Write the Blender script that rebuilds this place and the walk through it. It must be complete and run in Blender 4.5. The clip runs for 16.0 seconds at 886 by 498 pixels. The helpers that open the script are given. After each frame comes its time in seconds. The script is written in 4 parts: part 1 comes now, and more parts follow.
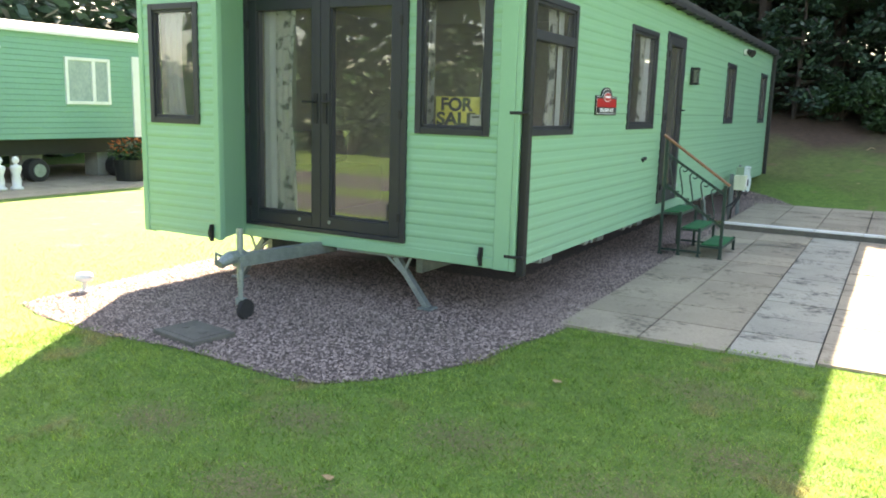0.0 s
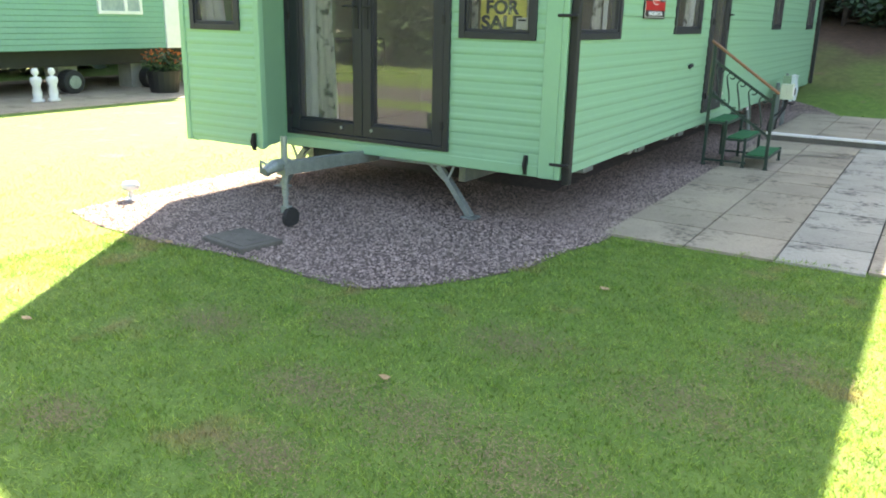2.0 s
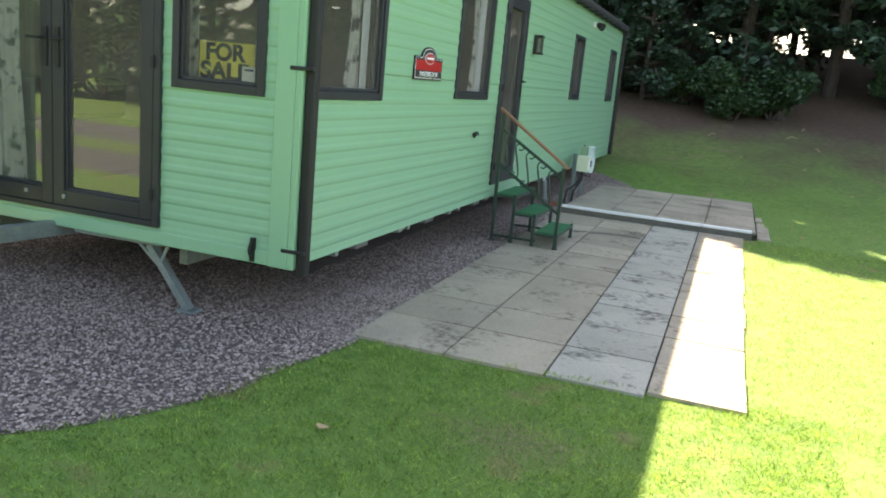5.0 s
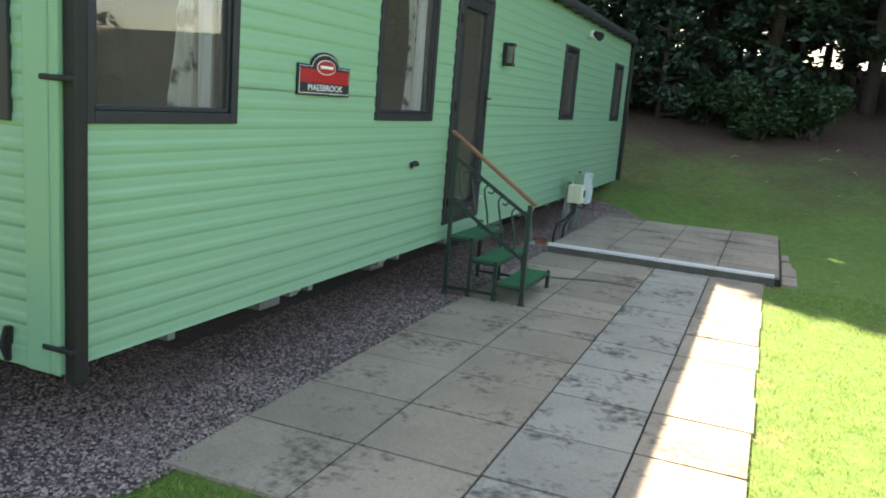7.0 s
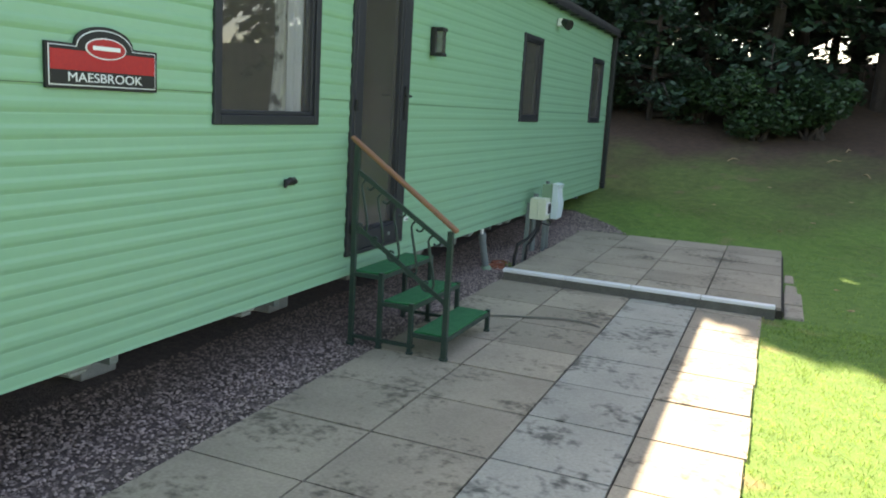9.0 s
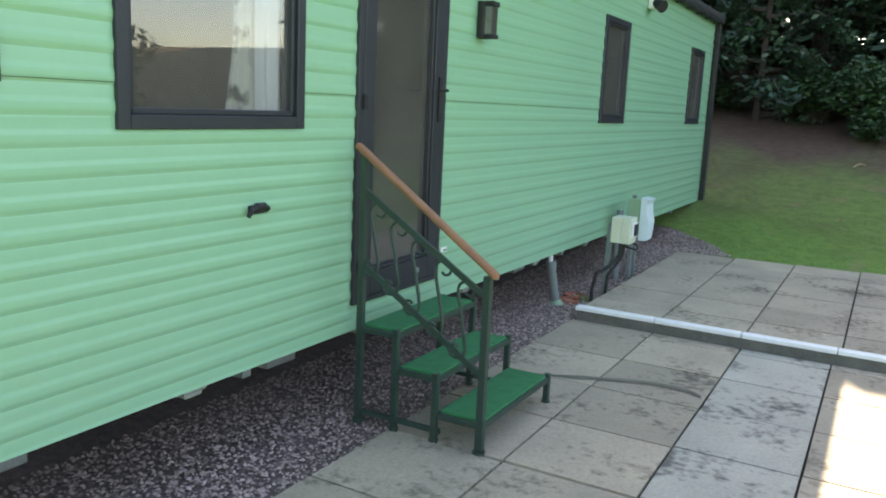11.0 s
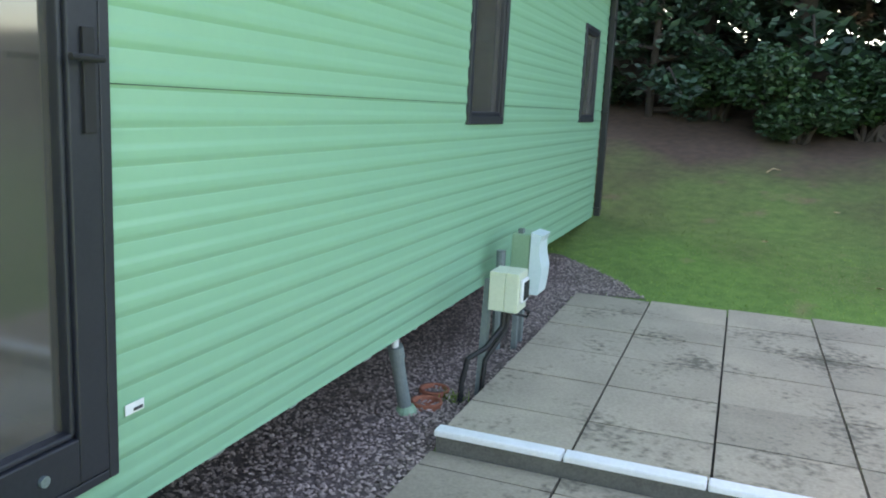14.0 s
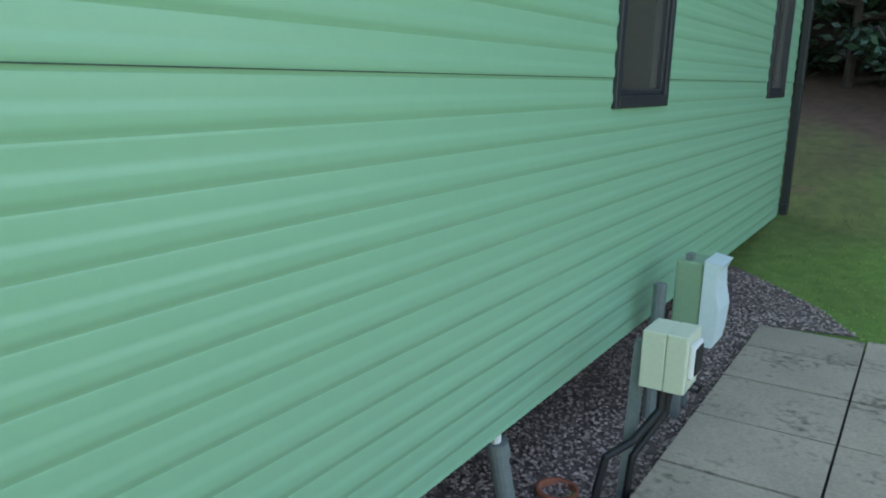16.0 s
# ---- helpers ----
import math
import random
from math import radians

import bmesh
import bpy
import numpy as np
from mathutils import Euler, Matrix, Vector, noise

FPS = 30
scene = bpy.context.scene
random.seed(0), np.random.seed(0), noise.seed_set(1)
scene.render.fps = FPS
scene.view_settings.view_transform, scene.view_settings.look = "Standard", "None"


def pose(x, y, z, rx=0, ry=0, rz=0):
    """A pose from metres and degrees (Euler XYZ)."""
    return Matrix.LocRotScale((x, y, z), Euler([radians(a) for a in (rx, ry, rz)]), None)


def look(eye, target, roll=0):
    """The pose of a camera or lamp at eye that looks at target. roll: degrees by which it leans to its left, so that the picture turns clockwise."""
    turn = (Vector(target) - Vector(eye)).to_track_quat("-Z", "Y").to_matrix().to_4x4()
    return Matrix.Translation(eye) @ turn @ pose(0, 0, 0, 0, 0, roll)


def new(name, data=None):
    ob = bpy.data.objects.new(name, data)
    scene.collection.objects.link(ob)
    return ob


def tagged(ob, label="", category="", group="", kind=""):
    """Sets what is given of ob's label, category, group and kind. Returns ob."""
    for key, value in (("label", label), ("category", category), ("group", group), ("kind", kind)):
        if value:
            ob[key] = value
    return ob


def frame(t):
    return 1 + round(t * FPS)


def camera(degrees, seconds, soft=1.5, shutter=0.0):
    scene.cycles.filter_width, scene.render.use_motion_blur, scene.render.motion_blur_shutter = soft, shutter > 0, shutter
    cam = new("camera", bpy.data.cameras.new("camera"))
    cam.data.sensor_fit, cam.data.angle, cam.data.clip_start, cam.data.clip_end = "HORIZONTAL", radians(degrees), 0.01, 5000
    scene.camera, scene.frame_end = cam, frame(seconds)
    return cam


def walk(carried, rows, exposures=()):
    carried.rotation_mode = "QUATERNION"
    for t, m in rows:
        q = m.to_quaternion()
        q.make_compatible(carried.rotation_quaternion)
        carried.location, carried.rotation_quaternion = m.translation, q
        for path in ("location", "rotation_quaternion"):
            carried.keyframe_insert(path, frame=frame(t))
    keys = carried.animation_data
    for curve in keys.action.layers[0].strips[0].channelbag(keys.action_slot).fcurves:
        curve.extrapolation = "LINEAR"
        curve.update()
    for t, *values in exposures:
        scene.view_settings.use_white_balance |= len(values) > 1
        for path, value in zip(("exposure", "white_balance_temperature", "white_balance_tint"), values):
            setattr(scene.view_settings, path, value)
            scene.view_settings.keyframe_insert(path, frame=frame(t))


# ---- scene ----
cam = camera(58.2, 16.0, 1.9)
METRES, EYE, TILT, LEAN, TURN = 10.088, 1.591, 0.0, 0.0, 29.5
EXPOSURES = [(0.0, 2.75, 8300, 15), (3.5, 2.85, 8300, 15), (4.5, 2.7, 8300, 15), (7.0, 2.25, 8200, 15), (9.2, 2.22, 8100, 15), (11.4, 2.87, 7900, 15), (13.0, 3.05, 7800, 15), (14.0, 2.95, 7700, 15), (15.0, 2.75, 7400, 13), (16.0, 2.5, 7500, 11)]
ROWS = [
    (0.0, 0.0, 0.0, 0.0, 0.28, -10.15, -1.59),
    (0.5, -0.0002, 0.0026, -0.0021, 0.33, -11.02, -1.25),
    (1.0, -0.004, 0.0032, -0.0033, 0.96, -13.14, -0.9),
    (1.5, -0.0079, 0.0012, -0.004, 1.73, -14.57, -0.89),
    (2.0, -0.0109, 0.0001, -0.0052, 2.34, -16.31, -1.24),
    (2.5, -0.0066, 0.0046, -0.0057, 1.62, -17.68, -2.22),
    (3.0, 0.0078, 0.0223, -0.0063, 1.72, -18.95, -2.82),
    (3.5, 0.0221, 0.0376, -0.0021, 0.18, -16.74, -4.03),
    (4.0, 0.0282, 0.064, -0.0034, -6.51, -15.26, -5.2),
    (4.5, 0.0387, 0.0867, -0.0025, -9.51, -13.11, -5.22),
    (7.0, 0.1532, 0.2546, 0.001, -7.0, -10.76, -4.6),
    (7.5, 0.1795, 0.2865, -0.0008, -7.63, -10.28, -4.34),
    (8.0, 0.2016, 0.3192, -0.0011, -7.89, -11.19, -4.43),
    (8.5, 0.2189, 0.3516, 0.0004, -9.51, -11.06, -4.31),
    (9.0, 0.2385, 0.3879, -0.0012, -6.58, -10.27, -3.41),
    (11.5, 0.2866, 0.5621, -0.0044, 0.87, -10.58, -2.4),
    (12.0, 0.2956, 0.6045, -0.0024, 1.84, -10.74, -2.04),
    (12.5, 0.2993, 0.6405, -0.0015, -0.0, -9.77, -2.54),
    (13.0, 0.3099, 0.6844, -0.0041, -3.58, -9.26, -2.29),
    (13.5, 0.3211, 0.7233, -0.0054, -4.69, -10.19, -2.43),
    (14.0, 0.3293, 0.7629, -0.0027, -8.85, -10.36, -2.9),
    (14.5, 0.3397, 0.8025, -0.0023, -7.44, -10.45, -1.84),
    (15.0, 0.3446, 0.8398, -0.0015, -7.04, -10.69, -2.0),
    (15.5, 0.3512, 0.869, -0.0008, -5.39, -10.68, -2.16),
    (16.0, 0.3569, 0.892, -0.0012, 2.0, -12.66, -1.82),
]
walk(cam, [(t, pose(0, 0, EYE, TILT, LEAN, TURN) @ pose(METRES * x, METRES * y, METRES * z, 90 + pitch, roll, yaw)) for t, x, y, z, yaw, pitch, roll in ROWS], EXPOSURES)

# ---- light ----
SUN_WAY = Vector((-0.518, 0.82, 0.716)).normalized()
world = bpy.data.worlds.new("sky")
scene.world = world
world.use_nodes = True
sky = world.node_tree.nodes.new("ShaderNodeTexSky")
sky.sky_type, sky.sun_disc = "NISHITA", False
sky.sun_elevation, sky.sun_rotation = math.asin(SUN_WAY.z), math.atan2(SUN_WAY.x, SUN_WAY.y)
back = world.node_tree.nodes["Background"]
back.inputs["Strength"].default_value = 0.11
world.node_tree.links.new(sky.outputs[0], back.inputs["Color"])
sun = new("sun", bpy.data.lights.new("sun", "SUN"))
sun.data.energy, sun.data.angle, sun.data.color = 5.0, radians(0.5), (1.0, 0.95, 0.86)
sun.matrix_basis = look(SUN_WAY * 30, (0, 0, 0))


# ---- materials ----
def material(name, colour, other=None, rough=0.6, metal=0.0, scale=8.0, fine=60.0, bump=0.1, spread=0.5, vary=0.0, depth=0.01, third=None, third_scale=2.0, third_at=0.6, patch=0.0, island=None):
    """A surface with two scales of noise between two colours, optional blotches of a third (gathered in patches), tone that differs from piece to piece, and fine relief."""
    m = bpy.data.materials.new(name)
    m.use_nodes = True
    t = m.node_tree
    n, l = t.nodes, t.links
    p = n["Principled BSDF"]
    p.inputs["Roughness"].default_value, p.inputs["Metallic"].default_value = rough, metal
    co = n.new("ShaderNodeNewGeometry").outputs["Position"]
    other = other or tuple(c * 0.8 for c in colour)

    def noisy(s, detail=4.0):
        q = n.new("ShaderNodeTexNoise")
        q.inputs["Scale"].default_value, q.inputs["Detail"].default_value = s, detail
        l.new(co, q.inputs["Vector"])
        return q.outputs["Fac"]

    def mix(fac, a, b):
        q = n.new("ShaderNodeMix")
        q.data_type = "RGBA"
        l.new(fac, q.inputs["Factor"])
        for k, v in (("A", a), ("B", b)):
            s = [i for i in q.inputs if i.name == k and i.type == "RGBA"][0]
            if isinstance(v, tuple):
                s.default_value = (*v, 1)
            else:
                l.new(v, s)
        return [o for o in q.outputs if o.type == "RGBA"][0]

    def ramp(fac, a, b):
        q = n.new("ShaderNodeMapRange")
        q.inputs["From Min"].default_value, q.inputs["From Max"].default_value = a, b
        l.new(fac, q.inputs["Value"])
        return q.outputs["Result"]

    low, high = noisy(scale), noisy(fine, 2.0)
    both = n.new("ShaderNodeMath")
    both.operation = "MULTIPLY_ADD"
    l.new(high, both.inputs[0])
    both.inputs[1].default_value = 0.5
    half = n.new("ShaderNodeMath")
    half.operation = "MULTIPLY"
    half.inputs[1].default_value = 0.5
    l.new(low, half.inputs[0])
    l.new(half.outputs[0], both.inputs[2])
    c = mix(ramp(both.outputs[0], 0.5 - spread * 0.3, 0.5 + spread * 0.3), colour, other)
    if third:
        spots = noisy(third_scale, 6.0)
        if patch:
            gather = n.new("ShaderNodeMath")
            gather.operation = "MULTIPLY_ADD"
            l.new(noisy(patch, 3.0), gather.inputs[0])
            gather.inputs[1].default_value = 1.1
            l.new(spots, gather.inputs[2])
            share = n.new("ShaderNodeMath")
            share.operation = "DIVIDE"
            share.inputs[1].default_value = 2.1
            l.new(gather.outputs[0], share.inputs[0])
            spots = share.outputs[0]
        c = mix(ramp(spots, third_at, third_at + 0.12), c, third)
    if island:
        piece = n.new("ShaderNodeNewGeometry").outputs["Random Per Island"]
        tone = n.new("ShaderNodeHueSaturation")
        l.new(ramp_to(n, l, piece, island[0], island[1]), tone.inputs["Value"])
        l.new(c, tone.inputs["Color"])
        c = tone.outputs["Color"]
    if vary:
        info = n.new("ShaderNodeObjectInfo")
        hsv = n.new("ShaderNodeHueSaturation")
        l.new(ramp_to(n, l, info.outputs["Random"], 1 - vary, 1 + vary), hsv.inputs["Value"])
        l.new(c, hsv.inputs["Color"])
        c = hsv.outputs["Color"]
    l.new(c, p.inputs["Base Color"])
    if bump:
        b = n.new("ShaderNodeBump")
        b.inputs["Strength"].default_value, b.inputs["Distance"].default_value = bump, depth
        l.new(both.outputs[0], b.inputs["Height"])
        l.new(b.outputs["Normal"], p.inputs["Normal"])
    return m


def ramp_to(n, l, value, a, b):
    q = n.new("ShaderNodeMapRange")
    q.inputs["To Min"].default_value, q.inputs["To Max"].default_value = a, b
    l.new(value, q.inputs["Value"])
    return q.outputs["Result"]


def glass(name, tint, ior=1.5, rough=0.0, dust_haze=0.0):
    """Clear pane: passes light tinted, mirrors by Fresnel, with a pale film that paints in dirt and veiling glare."""
    m = bpy.data.materials.new(name)
    m.use_nodes = True
    n, l = m.node_tree.nodes, m.node_tree.links
    n.remove(n["Principled BSDF"])
    mixer, clear, gloss, fr = n.new("ShaderNodeMixShader"), n.new("ShaderNodeBsdfTransparent"), n.new("ShaderNodeBsdfGlossy"), n.new("ShaderNodeFresnel")
    clear.inputs["Color"].default_value = (*tint, 1)
    gloss.inputs["Roughness"].default_value = rough
    fr.inputs["IOR"].default_value = ior
    l.new(fr.outputs[0], mixer.inputs[0])
    l.new(clear.outputs[0], mixer.inputs[1])
    l.new(gloss.outputs[0], mixer.inputs[2])
    film, hazed = n.new("ShaderNodeBsdfDiffuse"), n.new("ShaderNodeMixShader")
    film.inputs["Color"].default_value = (0.5, 0.47, 0.42, 1)
    streak, level = n.new("ShaderNodeTexNoise"), n.new("ShaderNodeMapRange")
    streak.inputs["Scale"].default_value, streak.inputs["Detail"].default_value = 2.5, 6.0
    l.new(n.new("ShaderNodeNewGeometry").outputs["Position"], streak.inputs["Vector"])
    level.inputs["To Min"].default_value, level.inputs["To Max"].default_value = dust_haze * 0.4, dust_haze * 1.6
    l.new(streak.outputs["Fac"], level.inputs["Value"])
    l.new(level.outputs["Result"], hazed.inputs[0])
    l.new(mixer.outputs[0], hazed.inputs[1])
    l.new(film.outputs[0], hazed.inputs[2])
    l.new(hazed.outputs[0], n["Material Output"].inputs["Surface"])
    return m


def leafy(name, a, b):
    m = material(name, a, b, rough=0.5, scale=1.2, fine=9.0, bump=0.0, spread=0.7, island=(0.45, 1.5))
    p = m.node_tree.nodes["Principled BSDF"]
    p.inputs["Transmission Weight"].default_value = 0.0
    p.inputs["Subsurface Weight"].default_value = 0.0
    return m


PAINT = material("green_cladding_paint", (0.215, 0.43, 0.272), (0.235, 0.46, 0.292), rough=0.33, scale=1.5, fine=30, bump=0.02, spread=1.0)
SEAM_SHADE = material("seam_shadow_green", (0.03, 0.06, 0.045), (0.045, 0.08, 0.06), rough=0.7, bump=0.02)
OLD_PAINT = material("old_green_paint", (0.15, 0.325, 0.245), (0.175, 0.36, 0.27), rough=0.45, scale=1.0, fine=20, bump=0.02)
DARK = material("anthracite_frame", (0.016, 0.018, 0.024), (0.023, 0.025, 0.032), rough=0.45, scale=5, fine=80, bump=0.02)
BLACK = material("black_plastic", (0.008, 0.008, 0.009), (0.014, 0.014, 0.014), rough=0.6, bump=0.02)
RUBBER = material("black_rubber", (0.02, 0.02, 0.02), (0.03, 0.03, 0.03), rough=0.8)
WHITE = material("white_paint", (0.8, 0.8, 0.8), (0.7, 0.7, 0.68), rough=0.5, scale=6, fine=50, bump=0.05)
KERB_WHITE = material("worn_white_paint", (0.84, 0.84, 0.82), (0.74, 0.74, 0.71), rough=0.6, scale=9, fine=70, bump=0.1, third=(0.4, 0.4, 0.37), third_scale=7, third_at=0.72)
CREAM = material("cream_plastic", (0.62, 0.66, 0.5), (0.56, 0.6, 0.45), rough=0.45, scale=4, fine=60, bump=0.02)
PALE_BLUE = material("pale_plastic", (0.62, 0.72, 0.72), (0.55, 0.66, 0.66), rough=0.4, scale=4, fine=60, bump=0.02)
SAGE = material("sage_plastic", (0.2, 0.33, 0.2), (0.24, 0.37, 0.24), rough=0.5, scale=4, fine=60, bump=0.03)
GREY_PVC = material("grey_plastic_pipe", (0.13, 0.16, 0.155), (0.18, 0.21, 0.2), rough=0.55, bump=0.02)
STEEL = material("galvanised_steel", (0.34, 0.39, 0.38), (0.22, 0.27, 0.26), rough=0.5, metal=0.6, scale=14, fine=90, bump=0.05)
GREEN_STEEL = material("dark_green_painted_steel", (0.018, 0.04, 0.03), (0.03, 0.055, 0.042), rough=0.45, scale=12, fine=90, bump=0.05)
CARPET = material("artificial_grass_mat", (0.01, 0.13, 0.045), (0.02, 0.19, 0.07), rough=0.95, scale=20, fine=400, bump=0.8, depth=0.004)
OAK = material("varnished_wood", (0.32, 0.145, 0.07), (0.22, 0.095, 0.045), rough=0.4, scale=9, fine=90, bump=0.05)
TERRACOTTA = material("terracotta", (0.36, 0.12, 0.06), (0.28, 0.09, 0.05), rough=0.8, scale=15, fine=90, bump=0.15)
CONCRETE = material("concrete_block", (0.3, 0.31, 0.29), (0.22, 0.23, 0.21), rough=0.9, scale=9, fine=90, bump=0.4)
WEATHERED = material("weathered_concrete", (0.15, 0.142, 0.12), (0.095, 0.09, 0.075), rough=0.85, scale=9, fine=90, bump=0.4)
SLAB = material("buff_paving", (0.425, 0.355, 0.258), (0.305, 0.255, 0.188), rough=0.85, scale=2.2, fine=70, bump=0.35, vary=0.13, third=(0.14, 0.118, 0.084), third_scale=22, third_at=0.535, patch=2.3)
SLAB_PALE = material("pale_paving", (0.43, 0.405, 0.33), (0.32, 0.30, 0.245), rough=0.85, scale=2.2, fine=70, bump=0.35, vary=0.1, third=(0.11, 0.105, 0.085), third_scale=20, third_at=0.525, patch=2.6)
JOINT = material("joint_soil", (0.05, 0.042, 0.03), (0.025, 0.02, 0.015), rough=1.0, scale=12, fine=120, bump=0.6)
LAWN = material("mown_lawn", (0.065, 0.142, 0.02), (0.165, 0.268, 0.05), rough=0.95, scale=9.0, fine=130, bump=0.6, spread=0.6, depth=0.015, third=(0.23, 0.185, 0.08), third_scale=1.9, third_at=0.61)
BLADES = material("grass_blades", (0.12, 0.26, 0.036), (0.33, 0.44, 0.094), rough=0.6, scale=6.0, fine=30, bump=0.0, spread=0.5, third=(0.36, 0.285, 0.12), third_scale=1.9, third_at=0.59, island=(0.45, 1.6))
DRY_BLADES = material("dry_grass", (0.30, 0.235, 0.12), (0.2, 0.15, 0.075), rough=0.8, scale=9.0, fine=30, bump=0.0, island=(0.5, 1.4))
ROAD = material("asphalt", (0.13, 0.125, 0.12), (0.095, 0.092, 0.09), rough=0.9, scale=1.0, fine=90, bump=0.3)
GRAVEL_BED = material("gravel_bed", (0.2, 0.15, 0.135), (0.1, 0.075, 0.065), rough=0.95, scale=20, fine=120, bump=1.0, depth=0.02)
STONES = material("pink_grey_chippings", (0.26, 0.19, 0.16), (0.37, 0.29, 0.25), rough=0.75, scale=30, fine=110, bump=0.0, spread=0.5, island=(0.42, 1.7))
BARK = material("bark", (0.06, 0.045, 0.035), (0.03, 0.022, 0.018), rough=0.95, scale=6, fine=40, bump=0.8, depth=0.03)
FIR = leafy("conifer_needles", (0.012, 0.033, 0.018), (0.036, 0.08, 0.04))
LAUREL = leafy("laurel_leaves", (0.011, 0.034, 0.012), (0.04, 0.094, 0.028))
ORANGE = material("orange_petals", (0.6, 0.16, 0.03), (0.5, 0.1, 0.04), rough=0.7)
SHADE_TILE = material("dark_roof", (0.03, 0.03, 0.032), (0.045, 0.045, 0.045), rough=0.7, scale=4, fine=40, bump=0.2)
PLY = material("interior_panel", (0.34, 0.27, 0.19), (0.27, 0.21, 0.15), rough=0.6, scale=2, fine=20, bump=0.02)
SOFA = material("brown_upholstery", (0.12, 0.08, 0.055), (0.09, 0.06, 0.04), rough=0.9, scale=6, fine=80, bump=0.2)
NET = material("white_curtain_lining", (0.82, 0.84, 0.86), (0.76, 0.78, 0.8), rough=0.9, scale=6, fine=60, bump=0.05)
CURTAIN = material("patterned_curtain", (0.76, 0.76, 0.70), (0.6, 0.6, 0.55), rough=0.9, scale=8, fine=60, bump=0.05, third=(0.13, 0.13, 0.11), third_scale=10, third_at=0.52)
YELLOW = material("yellow_card", (0.92, 0.82, 0.16), (0.88, 0.78, 0.14), rough=0.6, bump=0.0)
INK = material("black_ink", (0.01, 0.01, 0.01), (0.015, 0.015, 0.015), rough=0.5, bump=0.0)
RED = material("red_enamel", (0.5, 0.02, 0.02), (0.42, 0.015, 0.02), rough=0.35, scale=3, bump=0.0)
DIM_PANE = material("curtained_pane", (0.26, 0.33, 0.33), (0.36, 0.42, 0.41), rough=0.15, scale=5, fine=20, bump=0.0)
CLEAR = glass("clear_glass", (0.95, 0.96, 0.96), 2.3, 0.0, 0.11)
TINTED = glass("tinted_glass", (0.25, 0.25, 0.24), 2.4, 0.07, 0.12)


# ---- mesh building ----
class Build:
    """Collects vertices and faces in world metres and makes one mesh object of them."""

    def __init__(self):
        self.v, self.f = [], []

    def face(self, *pts):
        k = len(self.v)
        self.v += [tuple(p) for p in pts]
        self.f.append(tuple(range(k, k + len(pts))))
        return self

    def box(self, x0, x1, y0, y1, z0, z1, m=None):
        k = len(self.v)
        pts = [Vector((x, y, z)) for z in (z0, z1) for y in (y0, y1) for x in (x0, x1)]
        self.v += [tuple(m @ p if m else p) for p in pts]
        self.f += [tuple(k + i for i in q) for q in ((0, 2, 3, 1), (4, 5, 7, 6), (0, 1, 5, 4), (2, 6, 7, 3), (0, 4, 6, 2), (1, 3, 7, 5))]
        return self

    def tube(self, pts, r, seg=10, caps=True):
        """A round bar along points; r is one radius or one for each point."""
        pts = [Vector(p) for p in pts]
        rs = r if isinstance(r, (list, tuple)) else [r] * len(pts)
        k = len(self.v)
        side = None
        for i, p in enumerate(pts):
            d = (pts[min(i + 1, len(pts) - 1)] - pts[max(i - 1, 0)]).normalized()
            if side is None:
                side = d.orthogonal().normalized()
            side = (side - d * side.dot(d)).normalized()
            up = d.cross(side)
            for s in range(seg):
                a = 2 * math.pi * s / seg
                self.v.append(tuple(p + rs[i] * (math.cos(a) * side + math.sin(a) * up)))
        for i in range(len(pts) - 1):
            for s in range(seg):
                a, b = k + i * seg + s, k + i * seg + (s + 1) % seg
                self.f.append((a, b, b + seg, a + seg))
        if caps:
            self.f.append(tuple(k + s for s in reversed(range(seg))))
            self.f.append(tuple(k + (len(pts) - 1) * seg + s for s in range(seg)))
        return self

    def bar(self, p, q, w, h):
        """A square bar from p to q."""
        p, q = Vector(p), Vector(q)
        m = Matrix.Translation(p) @ (q - p).to_track_quat("X", "Z").to_matrix().to_4x4()
        return self.box(0, (q - p).length, -w / 2, w / 2, -h / 2, h / 2, m)

    def lathe(self, x, y, prof, seg=20):
        """A turned shape round an upright axis; prof is radius, height pairs."""
        k = len(self.v)
        for r, z in prof:
            for s in range(seg):
                a = 2 * math.pi * s / seg
                self.v.append((x + r * math.cos(a), y + r * math.sin(a), z))
        for i in range(len(prof) - 1):
            for s in range(seg):
                a, b = k + i * seg + s, k + i * seg + (s + 1) % seg
                self.f.append((a, b, b + seg, a + seg))
        return self

    def merged(self):
        """Joins vertices that lie on one another."""
        seen, order, index = {}, [], []
        for p in self.v:
            k = tuple(round(c, 5) for c in p)
            if k not in seen:
                seen[k] = len(order)
                order.append(p)
            index.append(seen[k])
        self.v, self.f = order, [tuple(index[i] for i in q) for q in self.f]
        return self

    def out(self, name, mat, parent=None, bevel=0.0, smooth=False, label="", category="", group="", kind=""):
        me = bpy.data.meshes.new(name)
        me.from_pydata(self.v, [], self.f)
        me.materials.append(mat)
        if smooth:
            me.shade_smooth()
        me.update()
        ob = new(name, me)
        if parent:
            child(ob, parent)
        if bevel:
            b = ob.modifiers.new("bevel", "BEVEL")
            b.width, b.segments, b.limit_method = bevel, 2, "ANGLE"
        return tagged(ob, label, category, group, kind)


def world_of(ob):
    m = ob.matrix_basis
    return world_of(ob.parent) @ ob.matrix_parent_inverse @ m if ob.parent else m


def child(ob, parent):
    ob.parent = parent
    ob.matrix_parent_inverse = world_of(parent).inverted()
    return ob


def base(name, x, y, z, label, category, group="", kind=""):
    e = new(name)
    e.empty_display_size = 0.1
    e.matrix_basis = pose(x, y, z)
    return tagged(e, label, category, group, kind)


